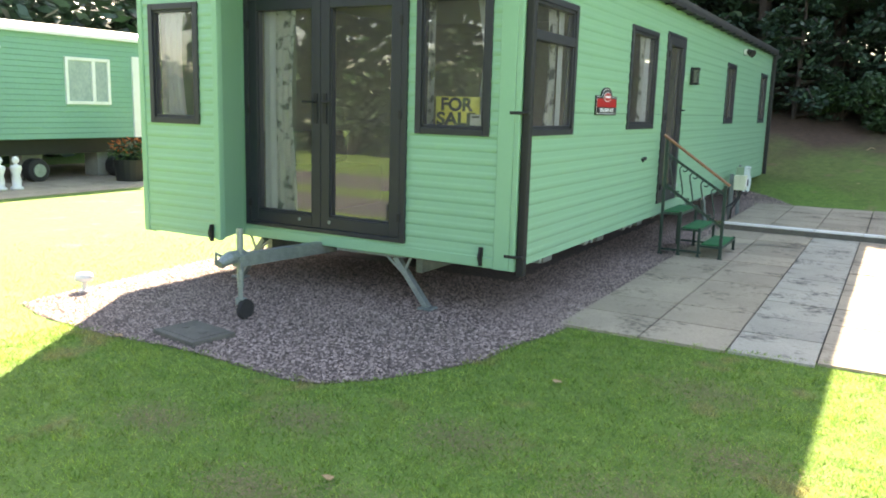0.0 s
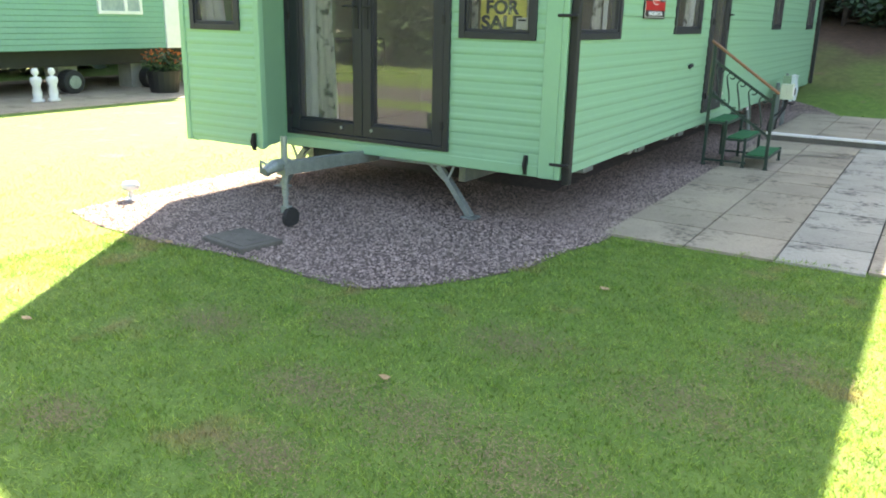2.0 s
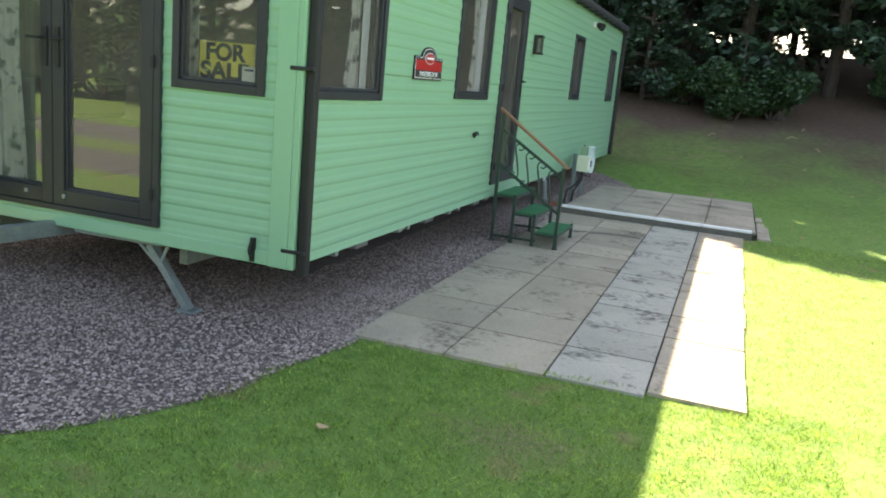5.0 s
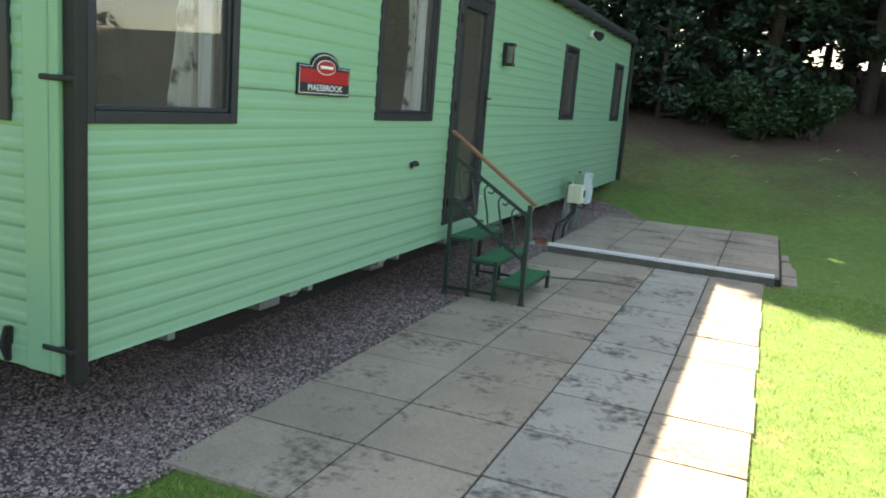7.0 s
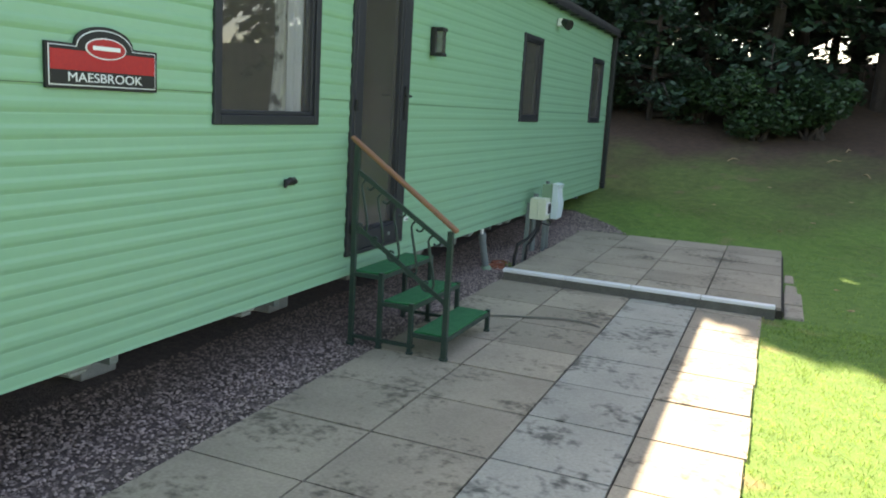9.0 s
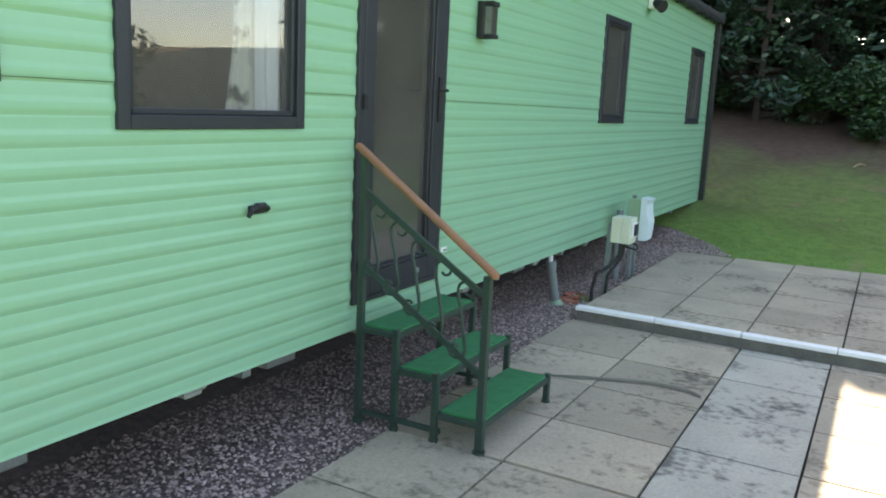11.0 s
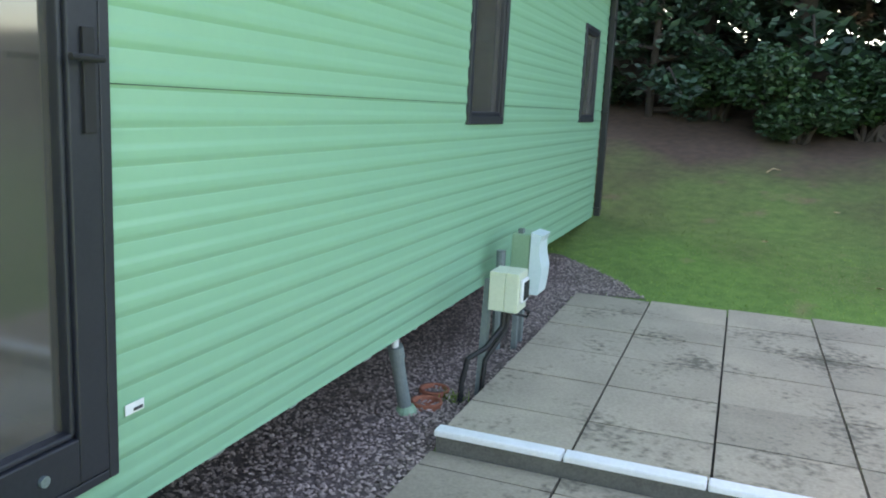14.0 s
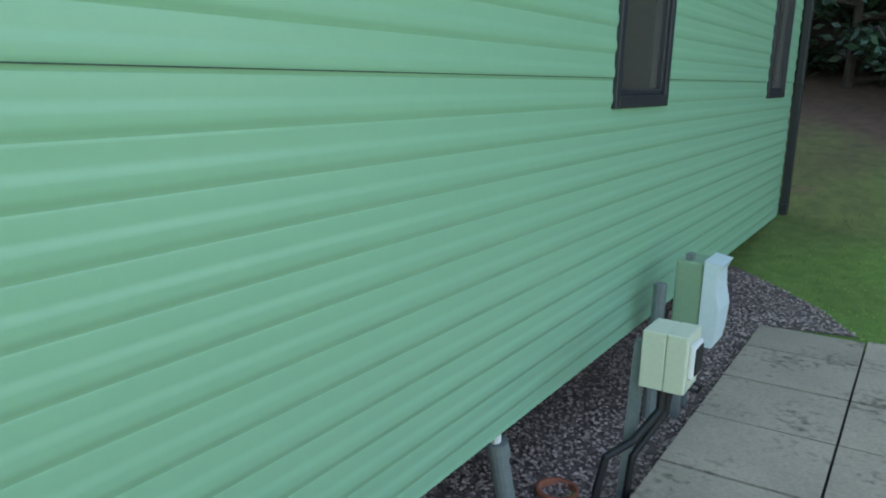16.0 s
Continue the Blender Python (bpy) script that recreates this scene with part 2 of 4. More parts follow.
def big_mesh(name, v, f, mat, kind="", label="", parent=None, category=""):
    me = bpy.data.meshes.new(name)
    n, k = f.shape
    me.vertices.add(len(v))
    me.vertices.foreach_set("co", np.asarray(v, dtype=np.float32).ravel())
    me.loops.add(n * k)
    me.loops.foreach_set("vertex_index", f.astype(np.int32).ravel())
    me.polygons.add(n)
    me.polygons.foreach_set("loop_start", np.arange(0, n * k, k, dtype=np.int32))
    me.materials.append(mat)
    me.update(calc_edges=True)
    ob = new(name, me)
    if parent:
        child(ob, parent)
    return tagged(ob, label, category, "", kind)


def inside(x, y, poly):
    hit = np.zeros(len(x), bool)
    for (ax, ay), (bx, by) in zip(poly, poly[1:] + poly[:1]):
        if ay != by:
            hit ^= ((ay > y) != (by > y)) & (x < (bx - ax) * (y - ay) / (by - ay) + ax)
    return hit


def text(body, size, m, mat, name, parent, width=None, bold=0.0):
    cu = bpy.data.curves.new(name, "FONT")
    cu.body, cu.size, cu.align_x, cu.align_y, cu.extrude = body, size, "CENTER", "CENTER", 0.001
    cu.offset = bold
    ob = new(name, cu)
    bpy.context.view_layer.update()
    k = width / ob.dimensions.x if width else 1.0
    me = bpy.data.meshes.new_from_object(ob)
    bpy.data.objects.remove(ob)
    me.transform(m @ Matrix.Diagonal((k, 1, 1, 1)))
    me.materials.clear()
    me.materials.append(mat)
    return child(new(name, me), parent)


def bare_earth(m, start, end):
    """Turns the lawn to bare leaf litter up the bank, with a ragged border."""
    n, l = m.node_tree.nodes, m.node_tree.links
    p = n["Principled BSDF"]
    old = p.inputs["Base Color"].links[0].from_socket
    pos = n.new("ShaderNodeNewGeometry").outputs["Position"]
    sep, rag, add, rng_, mixer = n.new("ShaderNodeSeparateXYZ"), n.new("ShaderNodeTexNoise"), n.new("ShaderNodeMath"), n.new("ShaderNodeMapRange"), n.new("ShaderNodeMix")
    litter, tone = n.new("ShaderNodeTexNoise"), n.new("ShaderNodeMix")
    l.new(pos, sep.inputs[0])
    rag.inputs["Scale"].default_value, rag.inputs["Detail"].default_value = 0.8, 8.0
    litter.inputs["Scale"].default_value, litter.inputs["Detail"].default_value = 9.0, 8.0
    l.new(pos, rag.inputs["Vector"])
    l.new(pos, litter.inputs["Vector"])
    add.operation = "MULTIPLY_ADD"
    l.new(rag.outputs["Fac"], add.inputs[0])
    add.inputs[1].default_value = 4.5
    l.new(sep.outputs["Y"], add.inputs[2])
    rng_.inputs["From Min"].default_value, rng_.inputs["From Max"].default_value = start + 2.25, end + 2.25
    l.new(add.outputs[0], rng_.inputs["Value"])
    tone.data_type = mixer.data_type = "RGBA"
    l.new(litter.outputs["Fac"], tone.inputs["Factor"])
    tone.inputs[6].default_value, tone.inputs[7].default_value = (0.028, 0.017, 0.011, 1), (0.13, 0.075, 0.042, 1)
    l.new(rng_.outputs["Result"], mixer.inputs["Factor"])
    l.new(old, mixer.inputs[6])
    l.new(tone.outputs[2], mixer.inputs[7])
    l.new(mixer.outputs[2], p.inputs["Base Color"])


def translucent(m, share):
    """Lets light through thin blades or leaves."""
    n, l = m.node_tree.nodes, m.node_tree.links
    p, out = n["Principled BSDF"], n["Material Output"]
    t, mixer = n.new("ShaderNodeBsdfTranslucent"), n.new("ShaderNodeMixShader")
    l.new(p.inputs["Base Color"].links[0].from_socket, t.inputs["Color"])
    mixer.inputs[0].default_value = share
    l.new(p.outputs[0], mixer.inputs[1])
    l.new(t.outputs[0], mixer.inputs[2])
    l.new(mixer.outputs[0], out.inputs["Surface"])


bare_earth(LAWN, 15.6, 19.6)
bare_earth(BLADES, 15.6, 19.6)
translucent(BLADES, 0.5)


# ---- ground ----
RISE_Y, RISE_Z = [-400, 12.0, 15.0, 17.0, 19.5, 23.0, 30.0, 60.0, 400.0], [0, 0, 0.08, 0.45, 1.15, 2.1, 3.4, 4.5, 4.5]


def land(x, y):
    return np.interp(y, RISE_Y, RISE_Z)


def spaced(lo, hi, step, far):
    mid = list(np.arange(lo, hi, step))
    return [-far, -60.0, -35.0, lo - 5] + mid + [hi, hi + 6, 60.0, far]


def sheet(name, xs, ys, lift, mat, label, bumpy=0.0, sink=0.0):
    X, Y = np.meshgrid(xs, ys)
    Z = land(X, Y) + lift - sink * np.clip((ys[0] + 2.6 - Y) / 2.6, 0, 1)
    if bumpy:
        Z = Z + bumpy * np.array([noise.noise((float(a) * 0.9, float(b) * 0.9, 3.0)) for a, b in zip(X.ravel(), Y.ravel())]).reshape(X.shape)
    nx, ny = len(xs), len(ys)
    i = (np.arange(ny - 1)[:, None] * nx + np.arange(nx - 1)).ravel()
    ob = big_mesh(name, np.stack([X.ravel(), Y.ravel(), Z.ravel()], 1), np.stack([i, i + 1, i + nx + 1, i + nx], 1), mat, "structure", label)
    ob.data.shade_smooth()
    return ob


ground = sheet("ground", spaced(-18, 10, 0.5, 400), spaced(-8, 30, 0.5, 400), 0.0, LAWN, "mown green lawn with worn yellowish patches")
Build().box(-45, -5, -0.75, 1.0, -0.05, 0.012).out("road_layby", ROAD, kind="structure", label="grey asphalt lay-by beside the site road")
road = Build().box(-60, 60, -4.25, -1.9, -0.05, 0.012).out("road", ROAD, kind="structure", label="grey asphalt site road between lawns")

GRAVEL = [(-5.74, 3.58), (-5.3, 3.45), (-4.85, 3.42), (-4.46, 3.41), (-4.04, 3.46), (-3.63, 3.46), (-3.26, 3.42), (-2.94, 3.40), (-2.74, 3.46), (-2.53, 3.67), (-2.33, 3.99),
          (-2.17, 4.36), (-2.11, 4.85), (-2.0, 5.3), (-2.0, 5.42), (-2.05, 6.0), (-2.07, 11.4), (-2.06, 14.4), (-2.0, 14.75), (-1.5, 14.85), (-1.75, 15.2), (-2.4, 15.7), (-5.8, 15.9), (-6.0, 6.9), (-5.92, 5.6), (-5.84, 4.57), (-5.79, 4.05)]
PATIO = [(-2.0, 5.42), (-1.45, 5.42), (-0.88, 5.45), (-0.3, 5.55), (0.22, 5.6), (0.22, 11.5), (0.56, 11.6), (0.45, 14.6), (0.36, 15.0), (-2.06, 14.75), (-2.06, 11.4)]
bm = bmesh.new()
bm.faces.new([bm.verts.new((x, y, 0)) for x, y in GRAVEL])
for k in range(20):
    bmesh.ops.bisect_plane(bm, geom=bm.verts[:] + bm.edges[:] + bm.faces[:], plane_co=(0, 12.0 + k * 0.25, 0), plane_no=(0, 1, 0))
for v in bm.verts:
    v.co.z = 0.003 + float(land(v.co.x, v.co.y))
me = bpy.data.meshes.new("gravel_bed")
bm.to_mesh(me)
bm.free()
me.materials.append(GRAVEL_BED)
gravel = tagged(new("gravel_bed", me), "bed of pinkish grey chippings under the caravan", kind="structure")


def scatter_stones(n):
    rng = np.random.default_rng(3)
    a = rng.uniform((-6.0, 3.35), (-2.0, 6.6), (int(n * 0.5), 2))
    b = rng.uniform((-3.0, 5.3), (-1.5, 15.6), (int(n * 0.5), 2))
    p = np.concatenate([a, b])
    p = p[inside(p[:, 0], p[:, 1], GRAVEL)]
    k = len(p)
    r = rng.uniform(0.005, 0.0125, k)
    unit = np.array([(1, 0, 0), (-1, 0, 0), (0, 1, 0), (0, -1, 0), (0, 0, 1), (0, 0, -1)], float)
    q = unit[None] * rng.uniform(0.6, 1.4, (k, 1, 3)) + rng.uniform(-0.25, 0.25, (k, 6, 3))
    q[:, :, 2] *= 0.75
    ang = rng.uniform(0, 6.28, k)
    c, s = np.cos(ang)[:, None], np.sin(ang)[:, None]
    x, y = q[:, :, 0] * c - q[:, :, 1] * s, q[:, :, 0] * s + q[:, :, 1] * c
    v = np.stack([x, y, q[:, :, 2]], 2) * r[:, None, None]
    v[:, :, 0] += p[:, 0:1]
    v[:, :, 1] += p[:, 1:2]
    v[:, :, 2] += (0.005 + land(p[:, 0], p[:, 1]) + rng.uniform(0.0, 0.012, k))[:, None]
    tri = np.array([(0, 2, 4), (2, 1, 4), (1, 3, 4), (3, 0, 4)])
    f = (tri[None] + (np.arange(k) * 6)[:, None, None]).reshape(-1, 3)
    big_mesh("chippings", v.reshape(-1, 3), f, STONES, "stuff", "pinkish grey stone chippings", gravel)


# thin, worn spots in the lawn: place and reach
DEAD = [(-1.68, 3.23, 0.14), (-1.96, 1.78, 0.10), (-1.62, 2.31, 0.17), (-0.81, 3.05, 0.18), (-0.81, 4.57, 0.16), (-2.85, 1.56, 0.09), (-2.5, 3.0, 0.12), (-1.1, 2.2, 0.15), (-0.5, 3.7, 0.14), (-2.2, 2.3, 0.13), (-3.1, 2.6, 0.12), (-1.3, 1.5, 0.16), (0.3, 15.8, 0.3), (1.6, 15.3, 0.35), (-0.8, 16.2, 0.25)]


def scatter_grass():
    rng = np.random.default_rng(5)
    areas = [((-5.0, 1.0), (0.6, 5.7), 210000), ((-0.2, 5.3), (4.6, 11.5), 90000), ((-2.6, 11.0), (4.6, 19.5), 50000), ((-8.5, 2.4), (-4.6, 8.0), 30000), ((0.2, 1.0), (2.6, 5.7), 25000)]
    p = np.concatenate([rng.uniform(a, b, (n, 2)) for a, b, n in areas])
    fade = np.clip((4.6 - p[:, 0]) / 2.4, 0, 1) * np.clip((p[:, 0] + 8.5) / 2, 0, 1) * np.clip((19.5 - p[:, 1]) / 4, 0, 1) * np.where(p[:, 1] < 5.7, np.clip((2.6 - p[:, 0]) / 1.6, 0, 1), 1)
    p = p[rng.uniform(0, 1, len(p)) < fade]
    wob = 0.025 * np.sin(p[:, 0] * 31) + 0.02 * np.sin(p[:, 1] * 43)
    for poly in (GRAVEL, PATIO):
        deep = np.ones(len(p), bool)
        for dx, dy in ((0.03, 0), (-0.03, 0), (0, 0.03), (0, -0.03)):
            deep &= inside(p[:, 0] + dx + wob, p[:, 1] + dy + wob, poly)
        p, wob = p[~deep], wob[~deep]
    for x, y, r in DEAD:
        p = p[rng.uniform(0, 1, len(p)) > 0.75 * np.exp(-((p[:, 0] - x) ** 2 + (p[:, 1] - y) ** 2) / (2 * r * r))]
    k = len(p)
    z = land(p[:, 0], p[:, 1]) + 0.012 * inside(p[:, 0], p[:, 1], PATIO) + 0.004 * inside(p[:, 0], p[:, 1], GRAVEL)
    tuft = np.array([noise.noise((float(a) * 5.0, float(b) * 5.0, 1.0)) for a, b in p])
    ang, h, w = rng.uniform(0, 6.28, k), rng.uniform(0.008, 0.026, k) * (1 + 0.7 * tuft), rng.uniform(0.0015, 0.003, k)
    lean = rng.normal(0, 0.016, (k, 2))
    dx, dy = np.cos(ang) * w, np.sin(ang) * w
    v = np.stack([np.stack([p[:, 0] - dx, p[:, 1] - dy, z], 1), np.stack([p[:, 0] + dx, p[:, 1] + dy, z], 1), np.stack([p[:, 0] + lean[:, 0], p[:, 1] + lean[:, 1], z + h], 1)], 1)
    big_mesh("grass_blades", v.reshape(-1, 3), np.arange(k * 3).reshape(-1, 3), BLADES, "stuff", "short mown grass blades", ground)
    q = np.concatenate([rng.normal((x, y), (r * 1.2, r * 0.9), (int(15000 * r), 2)) for x, y, r in DEAD])
    k = len(q)
    ang, size = rng.uniform(0, 6.28, k), rng.uniform(0.010, 0.024, k)
    run, wide = np.stack([np.cos(ang), np.sin(ang)], 1) * size[:, None], np.stack([-np.sin(ang), np.cos(ang)], 1) * 0.0018
    z = land(q[:, 0], q[:, 1])[:, None] + rng.uniform(0.006, 0.016, (k, 1))
    v = np.stack([np.hstack([q - wide, z]), np.hstack([q + wide, z]), np.hstack([q + run, z + rng.uniform(-0.004, 0.008, (k, 1))])], 1)
    big_mesh("dry_grass", v.reshape(-1, 3), np.arange(k * 3).reshape(-1, 3), DRY_BLADES, "stuff", "dead straw-coloured grass in thin patches", ground)


# ---- the caravan ----
SIDE, FRONT, BAY, LEFT, REAR, BOT, EAVE = -2.36, 5.2, 4.75, -5.69, 17.0, 0.435, 2.80
BAY_X, BAY_R, BAY_LOW = -4.98, -4.80, 0.46
PITCH, FIRST = 0.0975, 0.4875
PROFILE = [(0.0, 0.0), (0.03, 0.0006), (0.10, 0.0031), (0.165, 0.0053), (0.21, 0.0060), (0.24, 0.0061), (0.39, 0.0061), (0.42, 0.0058), (0.48, 0.0043), (0.55, 0.0023), (0.59, 0.0016), (0.63, 0.0014), (0.95, 0.0012), (0.985, 0.0005), (1.0, 0.0)]
van = base("static_caravan", -4.1, 11, 0, "pale green clad static caravan on gravel with dark window frames", "caravan")


def cladding(name, origin, along, outward, length, holes, z0=BOT, z1=EAVE):
    """A wall skin with boards as children. holes: start, end, low, high along the wall."""
    o, a, u = Vector(origin), Vector(along), Vector(outward)
    skin = Build()
    cuts = sorted({0.0, length, *[h[0] for h in holes], *[h[1] for h in holes]})
    zs = sorted({z0, z1, *[h[2] for h in holes], *[h[3] for h in holes]})
    for s0, s1 in zip(cuts, cuts[1:]):
        for b0, b1 in zip(zs, zs[1:]):
            if not any(h[0] <= s0 and s1 <= h[1] and h[2] <= b0 and b1 <= h[3] for h in holes):
                pts = [o + a * s - u * d + Vector((0, 0, z)) for d in (0.0, 0.05) for z in (b0, b1) for s in (s0, s1)]
                for q in ((0, 1, 3, 2), (5, 4, 6, 7), (4, 5, 1, 0), (2, 3, 7, 6), (4, 0, 2, 6), (1, 5, 7, 3)):
                    skin.face(*[pts[i] for i in q])
    wall = skin.out(name, PAINT, van)
    rows = int((z1 - FIRST) / PITCH) + 2
    for r in range(-1, rows):
        low = FIRST + r * PITCH
        marks = [low + q * PITCH for q, d in PROFILE]
        depths = [d for q, d in PROFILE]
        lines = sorted({*[z for z in marks], *[h[2] for h in holes], *[h[3] for h in holes], z0, z1})
        lines = [z for z in lines if max(low, z0) <= z <= min(low + PITCH, z1)]
        pieces = []
        for b0, b1 in zip(lines, lines[1:]):
            mid = (b0 + b1) / 2
            spans = [(0.0, length)]
            for h in holes:
                if h[2] <= mid <= h[3]:
                    spans = [t for s in spans for t in ((s[0], min(s[1], h[0])), (max(s[0], h[1]), s[1])) if t[1] - t[0] > 0.001]
            d0, d1 = np.interp(b0, marks, depths) + 0.002, np.interp(b1, marks, depths) + 0.002
            for s0, s1 in spans:
                b, reach = Build(), [(s0, s1, b1)]
                for k in [k for k in pieces if any(e[2] == b0 and e[0] < s1 and s0 < e[1] for e in k[1])]:
                    pieces.remove(k)
                    b.f += [tuple(len(b.v) + i for i in q) for q in k[0].f]
                    b.v += k[0].v
                    reach += k[1]
                b.face(*[o + a * s + u * d + Vector((0, 0, z)) for s, d, z in ((s0, d0, b0), (s1, d0, b0), (s1, d1, b1), (s0, d1, b1))])
                pieces.append((b, reach))
        for b, reach in pieces:
            b.merged().out("board", PAINT, wall, smooth=True)
    return wall


def window(o, along, outward, w, z0, z1, pane=CLEAR, bars=(), name="window", fw=0.05, mat=DARK):
    """A framed pane: frame 4 cm proud of the wall, bars across at given heights."""
    o, a, u = Vector(o), Vector(along), Vector(outward)
    m = Matrix((( a.x, u.x, 0, o.x), (a.y, u.y, 0, o.y), (0, 0, 1, 0), (0, 0, 0, 1)))
    b = Build()
    for q in ((0, fw, z0, z1), (w - fw, w, z0, z1), (fw, w - fw, z0, z0 + fw), (fw, w - fw, z1 - fw, z1)):
        b.box(q[0], q[1], -0.06, 0.022, q[2], q[3], m)
    for q in ((fw, fw + 0.022, z0 + fw, z1 - fw), (w - fw - 0.022, w - fw, z0 + fw, z1 - fw), (fw, w - fw, z0 + fw, z0 + fw + 0.022), (fw, w - fw, z1 - fw - 0.022, z1 - fw)):
        b.box(q[0], q[1], -0.05, 0.008, q[2], q[3], m)
    for z in bars:
        b.box(fw, w - fw, -0.05, 0.018, z - 0.035, z + 0.035, m)
    f = b.out(name, mat, van, bevel=0.004)
    g = Build().face(*[m @ Vector(q) for q in ((fw, -0.015, z0 + fw), (w - fw, -0.015, z0 + fw), (w - fw, -0.015, z1 - fw), (fw, -0.015, z1 - fw))]).out("pane", pane, f)
    g.visible_shadow = False
    return f


Y_, X_, PX, NY = (0, 1, 0), (1, 0, 0), (1, 0, 0), (0, -1, 0)
SIDE_HOLES = [(5.31, 6.25, 1.395, 2.41), (7.725, 8.665, 1.42, 2.42), (9.05, 9.88, 0.565, 2.475), (12.57, 13.26, 1.455, 2.35), (15.78, 16.48, 1.455, 2.35)]
cladding("side_wall", (SIDE, FRONT, 0), Y_, PX, REAR - FRONT, [(a - FRONT, b - FRONT, c, d) for a, b, c, d in SIDE_HOLES])
# thin dark strips paint in the gap shadow along the panel seam
for a, e in ((6.26, 7.72), (8.67, 9.04), (9.89, 12.56), (13.27, 15.77), (16.49, REAR - 0.07)):
    Build().box(SIDE + 0.003, SIDE + 0.0085, a, e, 1.5695, 1.572).out("panel_joint", SEAM_SHADE, van)
cladding("front_wall", (BAY_X, FRONT, 0), X_, NY, SIDE - BAY_X, [(-4.92 - BAY_X, -3.28 - BAY_X, 0.53, 2.47), (-3.21 - BAY_X, -2.58 - BAY_X, 1.385, 2.42)])
cladding("bay_wall", (LEFT, BAY, 0), X_, NY, BAY_R - LEFT, [(-5.57 - LEFT, -5.0 - LEFT, 1.39, 2.36)], BAY_LOW)
b = Build()
ring = [(BAY_R, BAY + 0.002), (BAY_X, FRONT + 0.05), (BAY_X - 0.05, FRONT + 0.05), (BAY_R - 0.05, BAY + 0.055)]
for (xa, ya), (xb, yb) in zip(ring, ring[1:] + ring[:1]):
    b.face((xa, ya, BAY_LOW), (xb, yb, BAY_LOW), (xb, yb, EAVE), (xa, ya, EAVE))
b.face(*[(x, y, BAY_LOW) for x, y in ring])
b.out("bay_return", PAINT, van)
cladding("far_side_wall", (LEFT, BAY + 0.052, 0), Y_, (-1, 0, 0), REAR - BAY - 0.052, [])
Build().box(LEFT + 0.052, SIDE - 0.052, REAR - 0.05, REAR, BOT, EAVE).out("rear_wall", PAINT, van)
# corner trims
b = Build().box(SIDE - 0.15, SIDE - 0.02, FRONT - 0.022, FRONT + 0.0, BOT - 0.015, EAVE)
b.box(SIDE - 0.02, SIDE + 0.022, FRONT - 0.022, FRONT + 0.035, BOT - 0.015, EAVE)
b.box(BAY_R - 0.045, BAY_R + 0.012, BAY - 0.018, BAY + 0.03, BAY_LOW - 0.01, EAVE)
b.box(LEFT - 0.012, LEFT + 0.045, BAY - 0.018, BAY + 0.03, BAY_LOW - 0.01, EAVE)
b.box(BAY_X, BAY_X + 0.03, FRONT - 0.02, FRONT + 0.0, BOT - 0.01, EAVE)
b.box(BAY_X + 0.03, SIDE - 0.15, FRONT - 0.017, FRONT, BOT - 0.012, BOT + 0.07)
b.out("corner_trim", PAINT, van, bevel=0.008)
# windows
window((-5.57, BAY, 0), X_, NY, 0.57, 1.39, 2.36)
window((-3.21, FRONT, 0), X_, NY, 0.63, 1.385, 2.42)
window((SIDE, 5.31, 0), Y_, PX, 0.94, 1.395, 2.41, bars=(2.12,))
window((SIDE, 7.725, 0), Y_, PX, 0.94, 1.42, 2.42)
window((SIDE, 12.57, 0), Y_, PX, 0.69, 1.455, 2.35, TINTED)
window((SIDE, 15.78, 0), Y_, PX, 0.70, 1.455, 2.35, TINTED)


def hung_door(o, along, outward, w, z0, z1, pane, style, low, name, handle_at, hinge_at):
    o, a, u = Vector(o), Vector(along), Vector(outward)
    m = Matrix(((a.x, u.x, 0, o.x), (a.y, u.y, 0, o.y), (0, 0, 1, 0), (0, 0, 0, 1)))
    b = Build()
    for q in ((0, style, z0, z1), (w - style, w, z0, z1), (style, w - style, z0, z0 + low), (style, w - style, z1 - style, z1)):
        b.box(q[0], q[1], -0.05, 0.026, q[2], q[3], m)
    for q in ((style, style + 0.016, z0 + low, z1 - style), (w - style - 0.016, w - style, z0 + low, z1 - style), (style, w - style, z0 + low, z0 + low + 0.016)):
        b.box(q[0], q[1], -0.04, 0.014, q[2], q[3], m)
    d = b.out(name, DARK, van, bevel=0.005)
    g = Build().face(*[m @ Vector(q) for q in ((style, -0.015, z0 + low), (w - style, -0.015, z0 + low), (w - style, -0.015, z1 - style), (style, -0.015, z1 - style))]).out("pane", pane, d)
    g.visible_shadow = False
    h = Build()
    h.box(handle_at - 0.018, handle_at + 0.018, 0.026, 0.036, z0 + 0.86, z0 + 1.1, m)
    h.tube([m @ Vector((handle_at, 0.034, z0 + 1.03)), m @ Vector((handle_at, 0.075, z0 + 1.03)), m @ Vector((handle_at + (0.1 if hinge_at > handle_at else -0.1), 0.08, z0 + 1.03))], 0.009, 8)
    h.out("handle", BLACK, d, bevel=0.003)
    for z in (z0 + 0.16, z0 + 0.95, z1 - 0.2):
        Build().box(hinge_at - 0.013, hinge_at + 0.013, 0.02, 0.042, z - 0.035, z + 0.035, m).out("hinge", BLACK, d, bevel=0.004)
    s = Build()
    s.tube([m @ Vector((w * 0.72 if hinge_at < handle_at else w * 0.12, 0.024, z0 + 0.06)), m @ Vector((w * 0.72 if hinge_at < handle_at else w * 0.12, 0.036, z0 + 0.06))], 0.014, 12)
    s.out("stud", STEEL, d)
    return d


